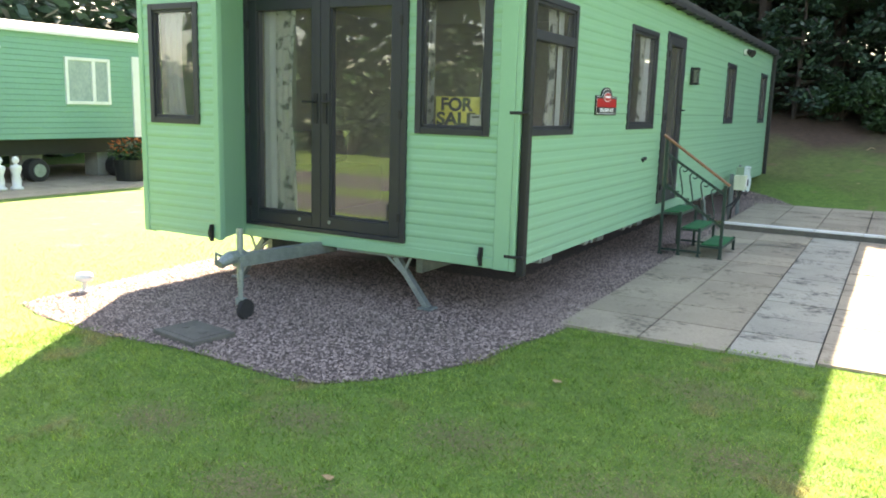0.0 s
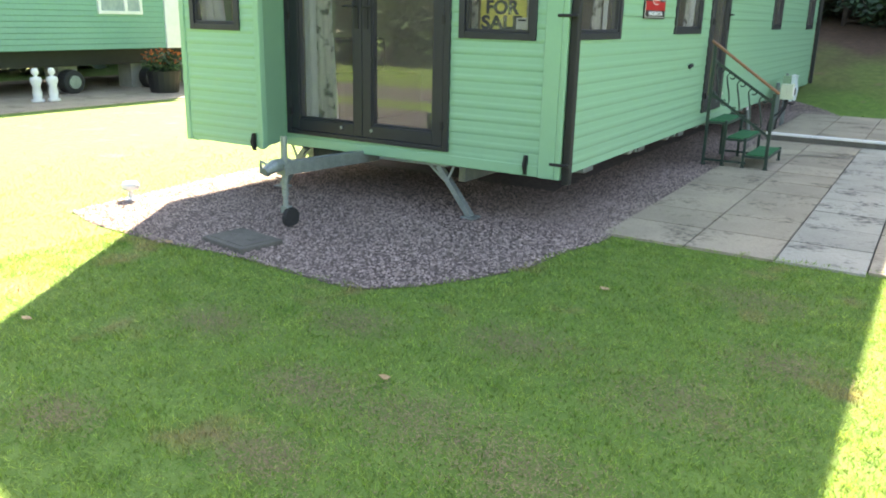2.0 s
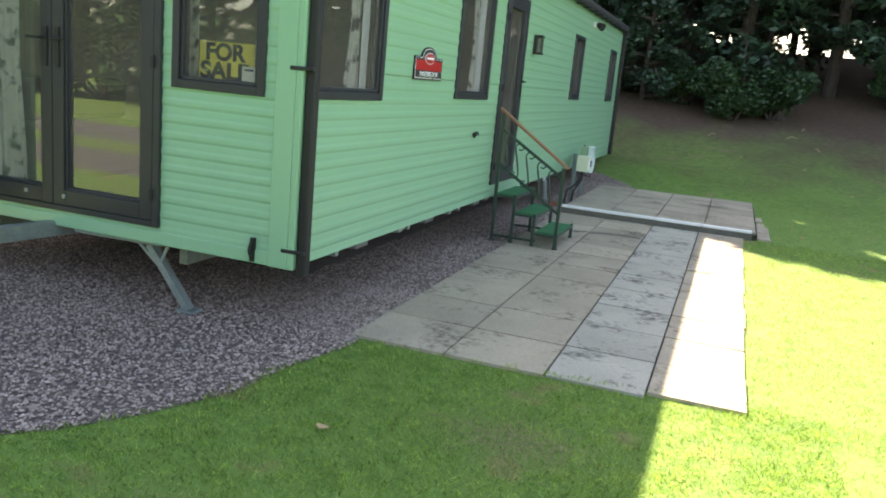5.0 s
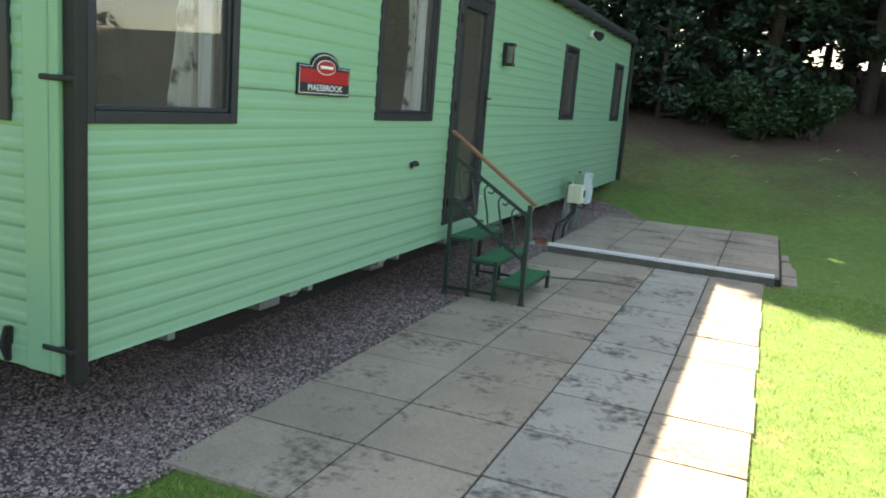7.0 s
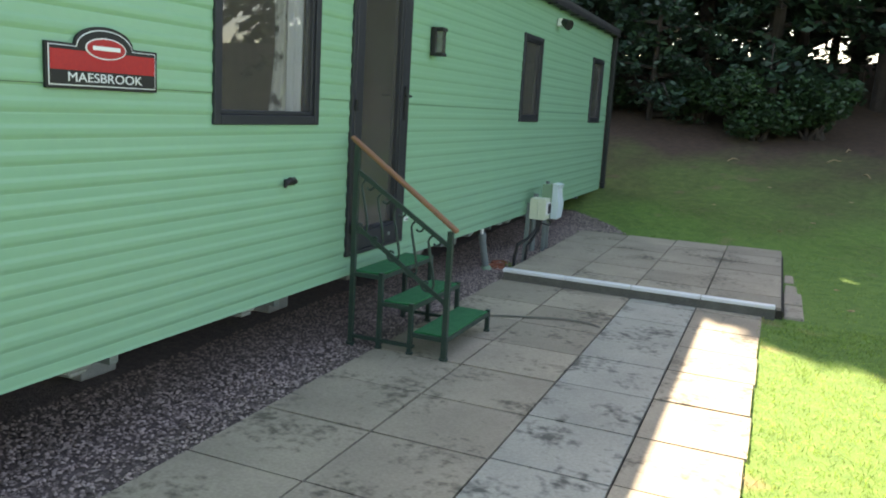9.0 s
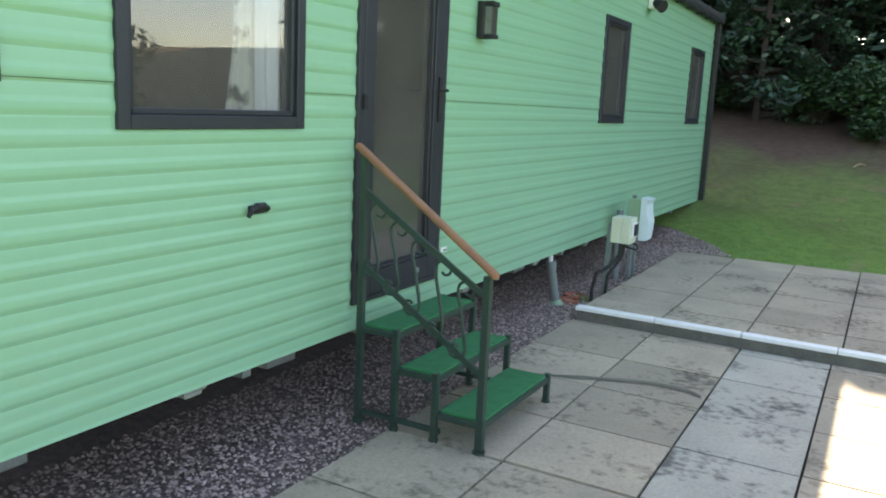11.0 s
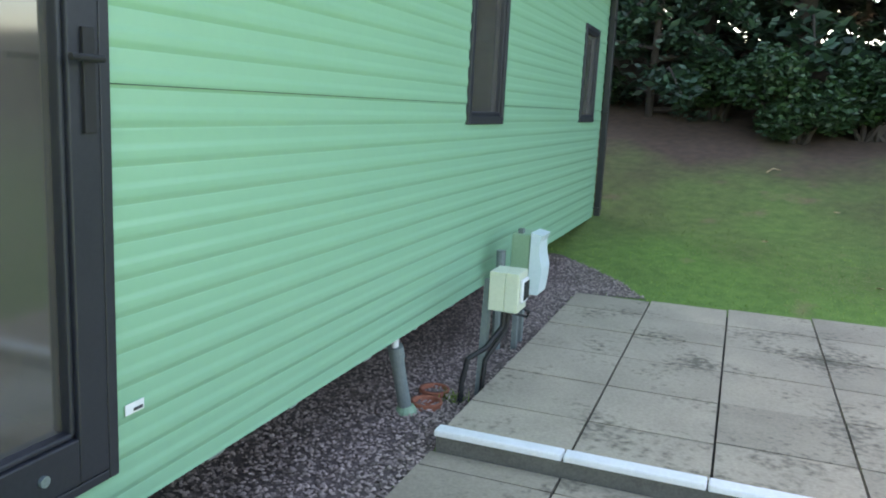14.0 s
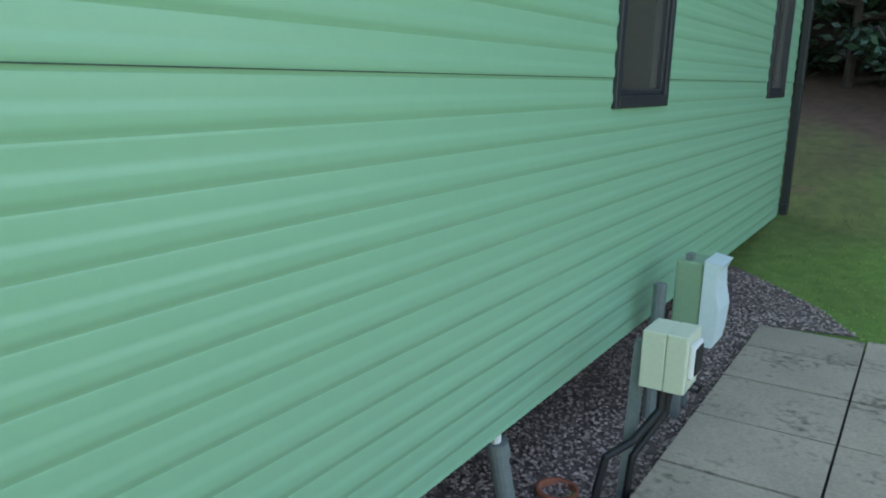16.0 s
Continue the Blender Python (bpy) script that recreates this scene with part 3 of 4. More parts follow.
b = Build()
for q in ((-4.92, -4.872, 0.53, 2.47), (-3.328, -3.28, 0.53, 2.47), (-4.872, -3.328, 0.53, 0.565), (-4.872, -3.328, 2.42, 2.47)):
    b.box(q[0], q[1], FRONT - 0.03, FRONT + 0.05, q[2], q[3])
b.out("door_frame", DARK, van, bevel=0.004)
hung_door((-4.868, FRONT, 0), X_, NY, 0.766, 0.568, 2.417, CLEAR, 0.088, 0.10, "french_door", 0.72, 0.0)
hung_door((-4.098, FRONT, 0), X_, NY, 0.766, 0.568, 2.417, CLEAR, 0.088, 0.10, "french_door", 0.045, 0.766)
b = Build()
for q in ((9.05, 9.09, 0.565, 2.475), (9.845, 9.88, 0.565, 2.475), (9.09, 9.845, 0.565, 0.592), (9.09, 9.845, 2.435, 2.475)):
    b.box(SIDE - 0.05, SIDE + 0.024, q[0], q[1], q[2], q[3])
b.out("door_frame", DARK, van, bevel=0.004)
hung_door((SIDE, 9.093, 0), Y_, PX, 0.75, 0.594, 2.433, TINTED, 0.095, 0.12, "entrance_door", 0.71, 0.0)

# roof with ridge along the van
mid = (LEFT + SIDE) / 2
b = Build()
for x0, sg in ((SIDE, 1), (LEFT, -1)):
    e = x0 + sg * 0.09
    lo, hi = BAY - 0.12 if sg < 0 else FRONT - 0.12, REAR + 0.1
    lo = BAY - 0.12
    for dz in (0.0,):
        p = [(e, lo, EAVE + 0.0), (e, hi, EAVE), (mid, hi, EAVE + 0.33), (mid, lo, EAVE + 0.33)]
        q = [(x, y, z + 0.05) for x, y, z in p]
        b.face(*p).face(*q).face(p[0], p[1], q[1], q[0]).face(p[0], p[3], q[3], q[0]).face(p[1], p[2], q[2], q[1])
b.out("roof", SHADE_TILE, van)
b = Build()
for lo, x0, x1 in ((FRONT, BAY_X, SIDE), (BAY, LEFT, BAY_R)):
    b.face((x0, lo, EAVE), (x1, lo, EAVE), (x1, lo, EAVE + 0.33 * (1 - abs(x1 - mid) / ((SIDE - LEFT) / 2))), (mid, lo, EAVE + 0.325), (x0, lo, EAVE + 0.33 * (1 - abs(x0 - mid) / ((SIDE - LEFT) / 2))))
b.out("gable", PAINT, van)
b = Build().box(SIDE + 0.012, SIDE + 0.10, BAY - 0.1, REAR + 0.08, EAVE - 0.06, EAVE - 0.002)
for k in range(24):
    b.box(SIDE + 0.01, SIDE + 0.125, 5.3 + k * 0.5, 5.33 + k * 0.5, EAVE - 0.075, EAVE - 0.05)
b.out("gutter", BLACK, van, bevel=0.006)
# downpipes with clips at both ends of the side
Build().box(SIDE + 0.026, SIDE + 0.085, FRONT + 0.0, FRONT + 0.068, BOT - 0.05, EAVE - 0.06).out("downpipe", BLACK, van, bevel=0.01)
Build().box(SIDE + 0.016, SIDE + 0.08, REAR - 0.03, REAR + 0.05, BOT - 0.06, EAVE - 0.06).out("downpipe", BLACK, van, bevel=0.01)
for z in (0.52, 1.55, 2.5):
    Build().box(SIDE - 0.06, SIDE + 0.09, FRONT - 0.03, FRONT - 0.0, z, z + 0.022).out("pipe_clip", BLACK, van, bevel=0.006)
    Build().box(SIDE + 0.005, SIDE + 0.086, REAR - 0.045, REAR + 0.058, z, z + 0.02).out("pipe_clip", BLACK, van, bevel=0.006)
Build().box(SIDE + 0.014, SIDE + 0.022, FRONT + 0.068, FRONT + 0.12, BOT, EAVE).out("edge_trim", PAINT, van)
# chassis
b = Build()
for x in (-4.9, -3.3):
    b.box(x - 0.03, x + 0.03, FRONT + 0.25, REAR - 0.3, 0.25, 0.42)
for k in range(9):
    b.box(LEFT + 0.1, SIDE - 0.08, 5.9 + k * 1.25, 5.95 + k * 1.25, 0.36, 0.43)
b.out("chassis", STEEL, van)
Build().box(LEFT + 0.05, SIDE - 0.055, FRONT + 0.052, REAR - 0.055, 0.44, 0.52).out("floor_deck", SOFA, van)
b = Build()
b.bar((-4.12, 4.27, 0.44), (-4.12, 5.4, 0.395), 0.06, 0.1)
b.bar((-3.95, 5.22, 0.41), (-3.3, 5.25, 0.41), 0.05, 0.02)
b.out("drawbar", STEEL, van, bevel=0.006)
b = Build().tube([(-4.1, 4.24, 0.24), (-4.1, 4.24, 0.68)], 0.024, 14)
b.tube([(-4.1, 4.24, 0.10), (-4.1, 4.24, 0.26)], 0.019, 12)
b.box(-4.14, -4.06, 4.20, 4.28, 0.40, 0.48)
b.tube([(-4.16, 4.16, 0.46), (-4.22, 4.12, 0.50), (-4.22, 4.12, 0.42), (-4.16, 4.14, 0.40)], 0.014, 8)
b.tube([(-4.12, 4.05, 0.44), (-4.12, 4.15, 0.47), (-4.12, 4.3, 0.47)], [0.03, 0.05, 0.045], 12)
b.box(-4.135, -4.065, 4.22, 4.27, 0.11, 0.16)
b.out("jockey_post", STEEL, van, smooth=False)
b = Build().tube([(-4.085, 4.25, 0.078), (-4.045, 4.25, 0.078)], 0.078, 20)
b.out("jockey_wheel", RUBBER, van, bevel=0.008)


def leg(x, side):
    b = Build()
    b.bar((x, 5.26, 0.40), (x + side * 0.3, 5.26, 0.025), 0.06, 0.045)
    b.bar((x - side * 0.1, 5.24, 0.42), (x + side * 0.14, 5.24, 0.23), 0.012, 0.02)
    b.bar((x - side * 0.12, 5.3, 0.415), (x + side * 0.18, 5.3, 0.415), 0.04, 0.03)
    b.bar((x + side * 0.15, 5.24, 0.42), (x + side * 0.09, 5.24, 0.29), 0.012, 0.02)
    b.box(x + side * 0.3 - 0.06, x + side * 0.3 + 0.06, 5.2, 5.32, 0.012, 0.03)
    b.out("corner_steady", STEEL, van, bevel=0.003)


leg(-3.40, 1)
leg(-4.78, -1)
for k in range(7):
    y = 6.9 + k * 1.15
    b = Build().box(-2.56, -2.41, y, y + 0.12, 0.39, 0.437)
    b.box(-2.55, -2.42, y + 0.015, y + 0.105, 0.37, 0.391)
    b.out("outrigger", CONCRETE, van, bevel=0.01)
for k in range(6):
    for x in (-3.45, -5.05):
        Build().box(x, x + 0.35, 7.6 + k * 1.7, 7.85 + k * 1.7, 0.012, 0.25).out("support_block", CONCRETE, van, bevel=0.01)
# small fittings on the wall
for x, y in ((-2.61, FRONT), (-4.885, BAY)):
    b = Build().box(x - 0.014, x + 0.014, y - 0.03, y - 0.008, BOT + 0.0, BOT + 0.14)
    b.tube([(x, y - 0.03, BOT + 0.14), (x - 0.005, y - 0.05, BOT + 0.07), (x, y - 0.03, BOT + 0.01)], 0.009, 8)
    b.out("strap_catch", BLACK, van)
b = Build().box(SIDE + 0.008, SIDE + 0.022, 8.335, 8.435, 1.082, 1.118)
b.tube([(SIDE + 0.03, 8.43, 1.10), (SIDE + 0.034, 8.40, 1.112), (SIDE + 0.036, 8.36, 1.113), (SIDE + 0.036, 8.325, 1.10), (SIDE + 0.034, 8.312, 1.075)], [0.012, 0.017, 0.018, 0.013, 0.009], 10)
b.out("door_retainer", BLACK, van, bevel=0.01)
b = Build().box(SIDE + 0.01, SIDE + 0.05, 10.23, 10.33, 1.94, 2.15)
b.box(SIDE + 0.05, SIDE + 0.11, 10.235, 10.325, 2.12, 2.15).box(SIDE + 0.05, SIDE + 0.11, 10.235, 10.325, 1.94, 1.965)
b.out("porch_light", BLACK, van, bevel=0.006)
Build().box(SIDE + 0.05, SIDE + 0.10, 10.245, 10.315, 1.966, 2.119).out("light_lens", TINTED, van)
b = Build().box(SIDE + 0.01, SIDE + 0.07, 13.76, 13.90, 2.54, 2.63)
b.out("floodlight_bracket", WHITE, van, bevel=0.01)
Build().tube([(SIDE + 0.06, 13.80, 2.60), (SIDE + 0.16, 13.74, 2.55)], [0.035, 0.06], 14).out("floodlight_head", BLACK, van)
b = Build().box(SIDE + 0.013, SIDE + 0.0145, 9.915, 9.985, 0.708, 0.738)
b.out("paper_label", WHITE, van)
Build().box(SIDE + 0.0145, SIDE + 0.0155, 9.945, 9.98, 0.713, 0.722).out("printed_bar", DARK, van)

# interior shell
b = Build()
b.box(LEFT + 0.06, SIDE - 0.06, 8.9, 8.94, 0.52, 2.6)
b.box(LEFT + 0.07, LEFT + 0.08, FRONT + 0.06, 8.9, 0.52, 2.6)
b.box(LEFT + 0.06, SIDE - 0.06, 10.1, 10.14, 0.52, 2.6)
b.box(LEFT + 0.06, SIDE - 0.06, 14.5, 14.54, 0.52, 2.6)
b.box(LEFT + 0.06, SIDE - 0.056, FRONT + 0.055, REAR - 0.06, 2.6, 2.63)
b.out("interior_lining", PLY, van)
sofa = base("sofa", -5.2, 7.2, 0.52, "brown upholstered bench seat inside the caravan", "sofa")
Build().box(-5.55, -4.9, 5.9, 7.3, 0.52, 0.95).out("seat", SOFA, sofa, bevel=0.05)
Build().box(-5.58, -5.38, 5.9, 7.3, 0.95, 1.3).out("backrest", SOFA, sofa, bevel=0.05)


def curtain(p, q, z0, z1, mat, label, seed, tie=0.0):
    """A pleated curtain from p to q; tie pulls its free edge in towards p halfway down."""
    p, q = Vector((*p, 0)), Vector((*q, 0))
    d = q - p
    nrm = Vector((d.y, -d.x, 0)).normalized()
    rng = random.Random(seed)
    cols, rows = 40, 16
    v, f = [], []
    ph = rng.uniform(0, 6)
    for j in range(rows + 1):
        t = j / rows
        w = 1 - tie * math.sin(math.pi * min(1, t * 1.1)) ** 1.5
        for i in range(cols + 1):
            s = i / cols
            off = 0.012 * math.sin(ph + s * d.length * 75 + 0.5 * math.sin(t * 4)) * (0.5 + 0.5 * t)
            c = p + d * s * w + nrm * off
            v.append((c.x, c.y, z1 + (z0 - z1) * t))
    for j in range(rows):
        for i in range(cols):
            k = j * (cols + 1) + i
            f.append((k, k + 1, k + cols + 2, k + cols + 1))
    b = Build()
    b.v, b.f = v, f
    ob = b.out("curtain", mat, None, smooth=True, label=label, category="curtain", group="curtains inside the caravan")
    s = ob.modifiers.new("cloth", "SOLIDIFY")
    s.thickness = 0.003
    return ob


PAT, LIN = "grey patterned curtain hanging behind caravan glass", "white curtain lining hanging behind caravan glass"
curtain((SIDE - 0.085, 6.21), (SIDE - 0.085, 6.07), 1.2, 2.5, NET, LIN, 1)
curtain((SIDE - 0.10, 6.09), (SIDE - 0.10, 5.86), 1.2, 2.5, CURTAIN, PAT, 2, 0.35)
curtain((SIDE - 0.058, 8.61), (SIDE - 0.058, 8.45), 1.2, 2.5, NET, LIN, 3)
curtain((SIDE - 0.075, 8.50), (SIDE - 0.075, 8.27), 1.2, 2.5, CURTAIN, PAT, 4, 0.35)
curtain((SIDE - 0.085, 7.75), (SIDE - 0.085, 7.87), 1.2, 2.5, NET, LIN, 10, 0.3)
curtain((-4.80, FRONT + 0.10), (-4.68, FRONT + 0.10), 0.55, 2.55, NET, LIN, 11)
curtain((-4.70, FRONT + 0.12), (-4.46, FRONT + 0.12), 0.55, 2.55, CURTAIN, PAT, 5, 0.25)
curtain((-2.60, FRONT + 0.12), (-2.80, FRONT + 0.12), 1.2, 2.55, NET, LIN, 6, 0.4)
curtain((-3.20, FRONT + 0.12), (-3.12, FRONT + 0.12), 1.2, 2.55, CURTAIN, PAT, 7)
curtain((-5.56, BAY + 0.12), (-5.28, BAY + 0.12), 1.2, 2.55, NET, LIN, 8, 0.2)
curtain((-5.02, BAY + 0.14), (-5.12, BAY + 0.14), 1.2, 2.55, CURTAIN, PAT, 9)

# sale sign behind the front window
sign = base("sale_sign", -2.87, FRONT + 0.045, 1.44, "yellow card sign with black lettering in the window", "sign")
Build().box(-3.06, -2.69, FRONT + 0.04, FRONT + 0.046, 1.438, 1.665).out("card", YELLOW, sign)
face_front = Matrix(((1, 0, 0, 0), (0, 0, -1, 0), (0, 1, 0, 0), (0, 0, 0, 1)))
text("FOR", 0.13, Matrix.Translation((-2.885, FRONT + 0.037, 1.604)) @ face_front, INK, "lettering", sign, 0.27, 0.005)
text("SALE", 0.13, Matrix.Translation((-2.885, FRONT + 0.037, 1.498)) @ face_front, INK, "lettering", sign, 0.33, 0.005)
Build().box(-2.76, -2.67, FRONT + 0.028, FRONT + 0.032, 1.46, 1.54).out("white_slip", WHITE, sign)
Build().box(-2.745, -2.685, FRONT + 0.026, FRONT + 0.028, 1.515, 1.528).out("printed_bar", INK, sign)

# name plaque on the side wall
plaque = base("name_plaque", SIDE, 7.055, 1.56, "black and red plaque with arched top on the green wall", "sign")


def plaque_face(inset, x0, x1, z_bot, z_top, name, mat):
    y0, y1, c, r = 6.77 + inset, 7.34 - inset, 7.055, 0.15 - inset * 0.6
    pts = [(y0, z_bot), (y1, z_bot), (y1, z_top)] + [(c + r * math.cos(a), z_top + r * 0.5 * math.sin(a)) for a in [i * math.pi / 12 for i in range(13)]] + [(y0, z_top)]
    b = Build()
    b.face(*[(x1, y, z) for y, z in pts])
    for (ya, za), (yb, zb) in zip(pts, pts[1:] + pts[:1]):
        b.face((x0, ya, za), (x0, yb, zb), (x1, yb, zb), (x1, ya, za))
    return b.out(name, mat, plaque)


plaque_face(0.0, SIDE + 0.008, SIDE + 0.020, 1.555, 1.725, "backing", INK)
plaque_face(0.012, SIDE + 0.019, SIDE + 0.0215, 1.567, 1.716, "border", NET)
plaque_face(0.016, SIDE + 0.02, SIDE + 0.0225, 1.571, 1.713, "black_field", INK)
Build().box(SIDE + 0.021, SIDE + 0.0235, 6.788, 7.322, 1.625, 1.70).out("red_field", RED, plaque)
b = Build()
b.face(*[(SIDE + 0.0255, 7.055 + 0.105 * math.cos(a), 1.715 + 0.042 * math.sin(a)) for a in [i * math.pi / 14 for i in range(28)]])
b.out("oval", NET, plaque)
b = Build()
b.face(*[(SIDE + 0.0275, 7.055 + 0.098 * math.cos(a), 1.715 + 0.037 * math.sin(a)) for a in [i * math.pi / 14 for i in range(28)]])
b.out("oval_inner", RED, plaque)
Build().box(SIDE + 0.028, SIDE + 0.0295, 6.985, 7.125, 1.708, 1.724).out("oval_bar", NET, plaque)
face_side = Matrix(((0, 0, 1, 0), (1, 0, 0, 0), (0, 1, 0, 0), (0, 0, 0, 1)))
text("MAESBROOK", 0.05, Matrix.Translation((SIDE + 0.0255, 7.055, 1.598)) @ face_side, NET, "lettering", plaque, 0.38)

# ---- entrance steps ----
steps = base("entrance_steps", -1.9, 9.4, 0, "green steel entrance steps with matting treads and wooden handrail", "steps")
YA, YB = 9.0, 9.78
TREADS = [(-1.81, -1.59, 0.165), (-2.03, -1.83, 0.333), (-2.25, -2.05, 0.50)]
for x0, x1, z in TREADS:
    Build().box(x0, x1, YA + 0.015, YB - 0.015, z - 0.012, z + 0.004).out("tread", CARPET, steps, bevel=0.004)
b = Build()
for x0, x1, z in TREADS:
    for y in (YA, YB):
        b.bar((x0, y, z - 0.02), (x1, y, z - 0.02), 0.025, 0.025)
    for x in (x0, x1):
        b.bar((x, YA, z - 0.02), (x, YB, z - 0.02), 0.025, 0.025)
    for y in (YA, YB):
        b.bar((x1 if z < 0.2 else x1, y, 0.012), (x1, y, z + 0.01), 0.028, 0.028)
        b.lathe(x1, y, [(0.0, 0.012), (0.024, 0.012), (0.024, 0.03), (0.0, 0.03)], 10)
for y in (YA, YB):
    b.bar((-2.25, y, 0.07), (-1.80, y, 0.07), 0.022, 0.022)
b.bar((-2.25, YB, 0.012), (-2.25, YB, 0.5), 0.028, 0.028)
b.out("frame", GREEN_STEEL, steps)
b = Build().bar((-2.255, YA, 0.012), (-2.255, YA, 1.30), 0.03, 0.03)
b.bar((-1.595, YA, 0.012), (-1.595, YA, 0.83), 0.032, 0.032)
b.lathe(-1.595, YA, [(0.0, 0.006), (0.03, 0.006), (0.03, 0.03), (0, 0.03)], 12)
b.lathe(-2.255, YA, [(0.0, 0.006), (0.03, 0.006), (0.03, 0.03), (0, 0.03)], 12)
b.bar((-2.255, YA, 1.145), (-1.6, YA, 0.735), 0.014, 0.028)
b.bar((-2.255, YA, 0.80), (-1.6, YA, 0.375), 0.014, 0.028)
b.out("post", GREEN_STEEL, steps)
Build().bar((-2.30, YA, 1.35), (-1.55, YA, 0.83), 0.045, 0.03).out("handrail", OAK, steps, bevel=0.012)


def scroll(x):
    """An S-shaped iron scroll hung between the two sloping bars."""
    zh, zl = 1.145 - (x + 2.255) * 0.626, 0.80 - (x + 0.05 + 2.255) * 0.649
    r = 0.05
    top = [(x + r - r * (1 - k / 19) * math.cos(a), YA, zh - 0.07 + r * (1 - k / 19) * math.sin(a)) for k, a in [(k, k / 13 * 1.8 * math.pi) for k in range(14)]]
    low = [(x + 0.05 - r + r * (1 - k / 19) * math.cos(a), YA, zl + 0.045 - r * (1 - k / 19) * math.sin(a)) for k, a in [(k, k / 13 * 1.8 * math.pi) for k in range(14)]]
    line = list(reversed(top)) + [(x + 0.008, YA, zh - 0.12), (x + 0.025, YA, (zl + zh) / 2), (x + 0.044, YA, zl + 0.10)] + low
    n = len(line)
    Build().tube(line, [0.0085 if 13 < k < 17 else 0.0068 for k in range(n)], 6).out("scroll", GREEN_STEEL, steps)


for x in (-2.215, -2.10, -1.985, -1.86, -1.74):
    scroll(x)

# ---- services beside the caravan ----
meter = base("meter_box", -2.0, 12.37, 0, "cream plastic meter box on a post in the gravel", "meter box")
b = Build().box(-2.065, -1.98, 12.25, 12.43, 0.505, 0.715)
b.out("body", CREAM, meter, bevel=0.005)
Build().box(-1.979, -1.905, 12.249, 12.431, 0.504, 0.716).out("cover", CREAM, meter, bevel=0.006)
Build().box(-1.905, -1.887, 12.28, 12.40, 0.555, 0.68).out("window_frame", WHITE, meter, bevel=0.006)
Build().box(-1.889, -1.882, 12.294, 12.386, 0.57, 0.665).out("window_pane", BLACK, meter)
b = Build().bar((-2.10, 12.30, 0.0), (-2.08, 12.30, 0.66), 0.04, 0.04)
b.out("post", GREY_PVC, meter)
b = Build()
b.tube([(-2.0, 12.34, 0.51), (-2.0, 12.33, 0.40), (-2.06, 12.24, 0.30), (-2.13, 12.16, 0.25), (-2.15, 12.14, 0.12), (-2.15, 12.13, 0.0)], 0.016, 8)
b.tube([(-1.98, 12.38, 0.51), (-1.99, 12.37, 0.38), (-2.07, 12.28, 0.22), (-2.08, 12.26, 0.0)], 0.014, 8)
b.tube([(-1.95, 12.42, 0.51), (-1.90, 12.5, 0.46), (-1.92, 12.54, 0.42), (-2.0, 12.5, 0.44)], 0.008, 8)
b.out("cable", BLACK, meter)
pillar = base("supply_pillar", -2.05, 13.2, 0, "sage green and pale plastic supply box on posts", "supply box")
Build().box(-2.19, -2.07, 13.10, 13.30, 0.43, 0.79).out("body", SAGE, pillar, bevel=0.01)
b = Build()
wave = [(-2.065, 0), (-2.0, 0), (-1.99, 0.08), (-1.985, 0.17), (-2.005, 0.25), (-2.01, 0.33), (-1.99, 0.375), (-2.065, 0.39)]
for y in (13.09, 13.31):
    b.face(*[(x, y, 0.415 + z) for x, z in wave])
for (xa, za), (xb, zb) in zip(wave, wave[1:] + wave[:1]):
    b.face((xa, 13.09, 0.415 + za), (xb, 13.09, 0.415 + zb), (xb, 13.31, 0.415 + zb), (xa, 13.31, 0.415 + za))
b.out("cover", PALE_BLUE, pillar, bevel=0.008)
b = Build().bar((-2.14, 13.14, 0.0), (-2.14, 13.14, 0.82), 0.05, 0.03)
b.bar((-2.14, 13.27, 0.0), (-2.14, 13.27, 0.44), 0.05, 0.03)
b.tube([(-2.24, 13.06, 0.0), (-2.24, 13.06, 0.68)], 0.03, 10)
b.out("post", GREY_PVC, pillar)
pipe = base("waste_pipe", -2.36, 11.88, 0, "grey plastic waste pipe below the caravan", "pipe")
b = Build().tube([(-2.36, 11.90, 0.0), (-2.40, 11.82, 0.36)], 0.034, 16)
b.tube([(-2.393, 11.835, 0.31), (-2.40, 11.82, 0.37)], 0.04, 16)
b.out("tube", GREY_PVC, pipe)
Build().tube([(-2.40, 11.82, 0.36), (-2.405, 11.815, 0.46)], 0.018, 12).out("joint", WHITE, pipe)
Build().lathe(-2.36, 11.90, [(0.0, 0.05), (0.04, 0.045), (0.055, 0.02), (0.058, 0.0)], 14).out("foot", SAGE, pipe)
for x, y in ((-2.30, 12.03), (-2.33, 12.22)):
    b = Build().lathe(x, y, [(0.066, -0.05), (0.078, -0.05), (0.084, 0.03), (0.082, 0.036), (0.07, 0.036), (0.066, 0.028), (0.064, 0.006), (0.0, 0.006)], 24)
    b.out("drain_socket", TERRACOTTA, None, smooth=True, label="open terracotta drain socket set in the gravel", category="drain pipe", group="drain sockets")
b = Build().lathe(-2.0, 12.20, [(0.0, 0.055), (0.05, 0.05), (0.075, 0.03), (0.07, 0.0)], 9)
b.out("stone", CONCRETE, None, label="grey rounded stone beside the meter post", category="stone")
weed = base("weed_tuft", -2.2, 12.16, 0, "small straggly green weed growing in the gravel", "weed")
wr = np.random.default_rng(8)
wb = Build()
for k in range(40):
    x, y = -2.2 + wr.normal(0, 0.035), 12.16 + wr.normal(0, 0.035)
    a, h = wr.uniform(0, 6.28), wr.uniform(0.03, 0.09)
    wb.face((x - 0.003, y, 0.01), (x + 0.003, y, 0.01), (x + 0.03 * math.cos(a), y + 0.03 * math.sin(a), h))
wb.out("leaves", BLADES, weed)
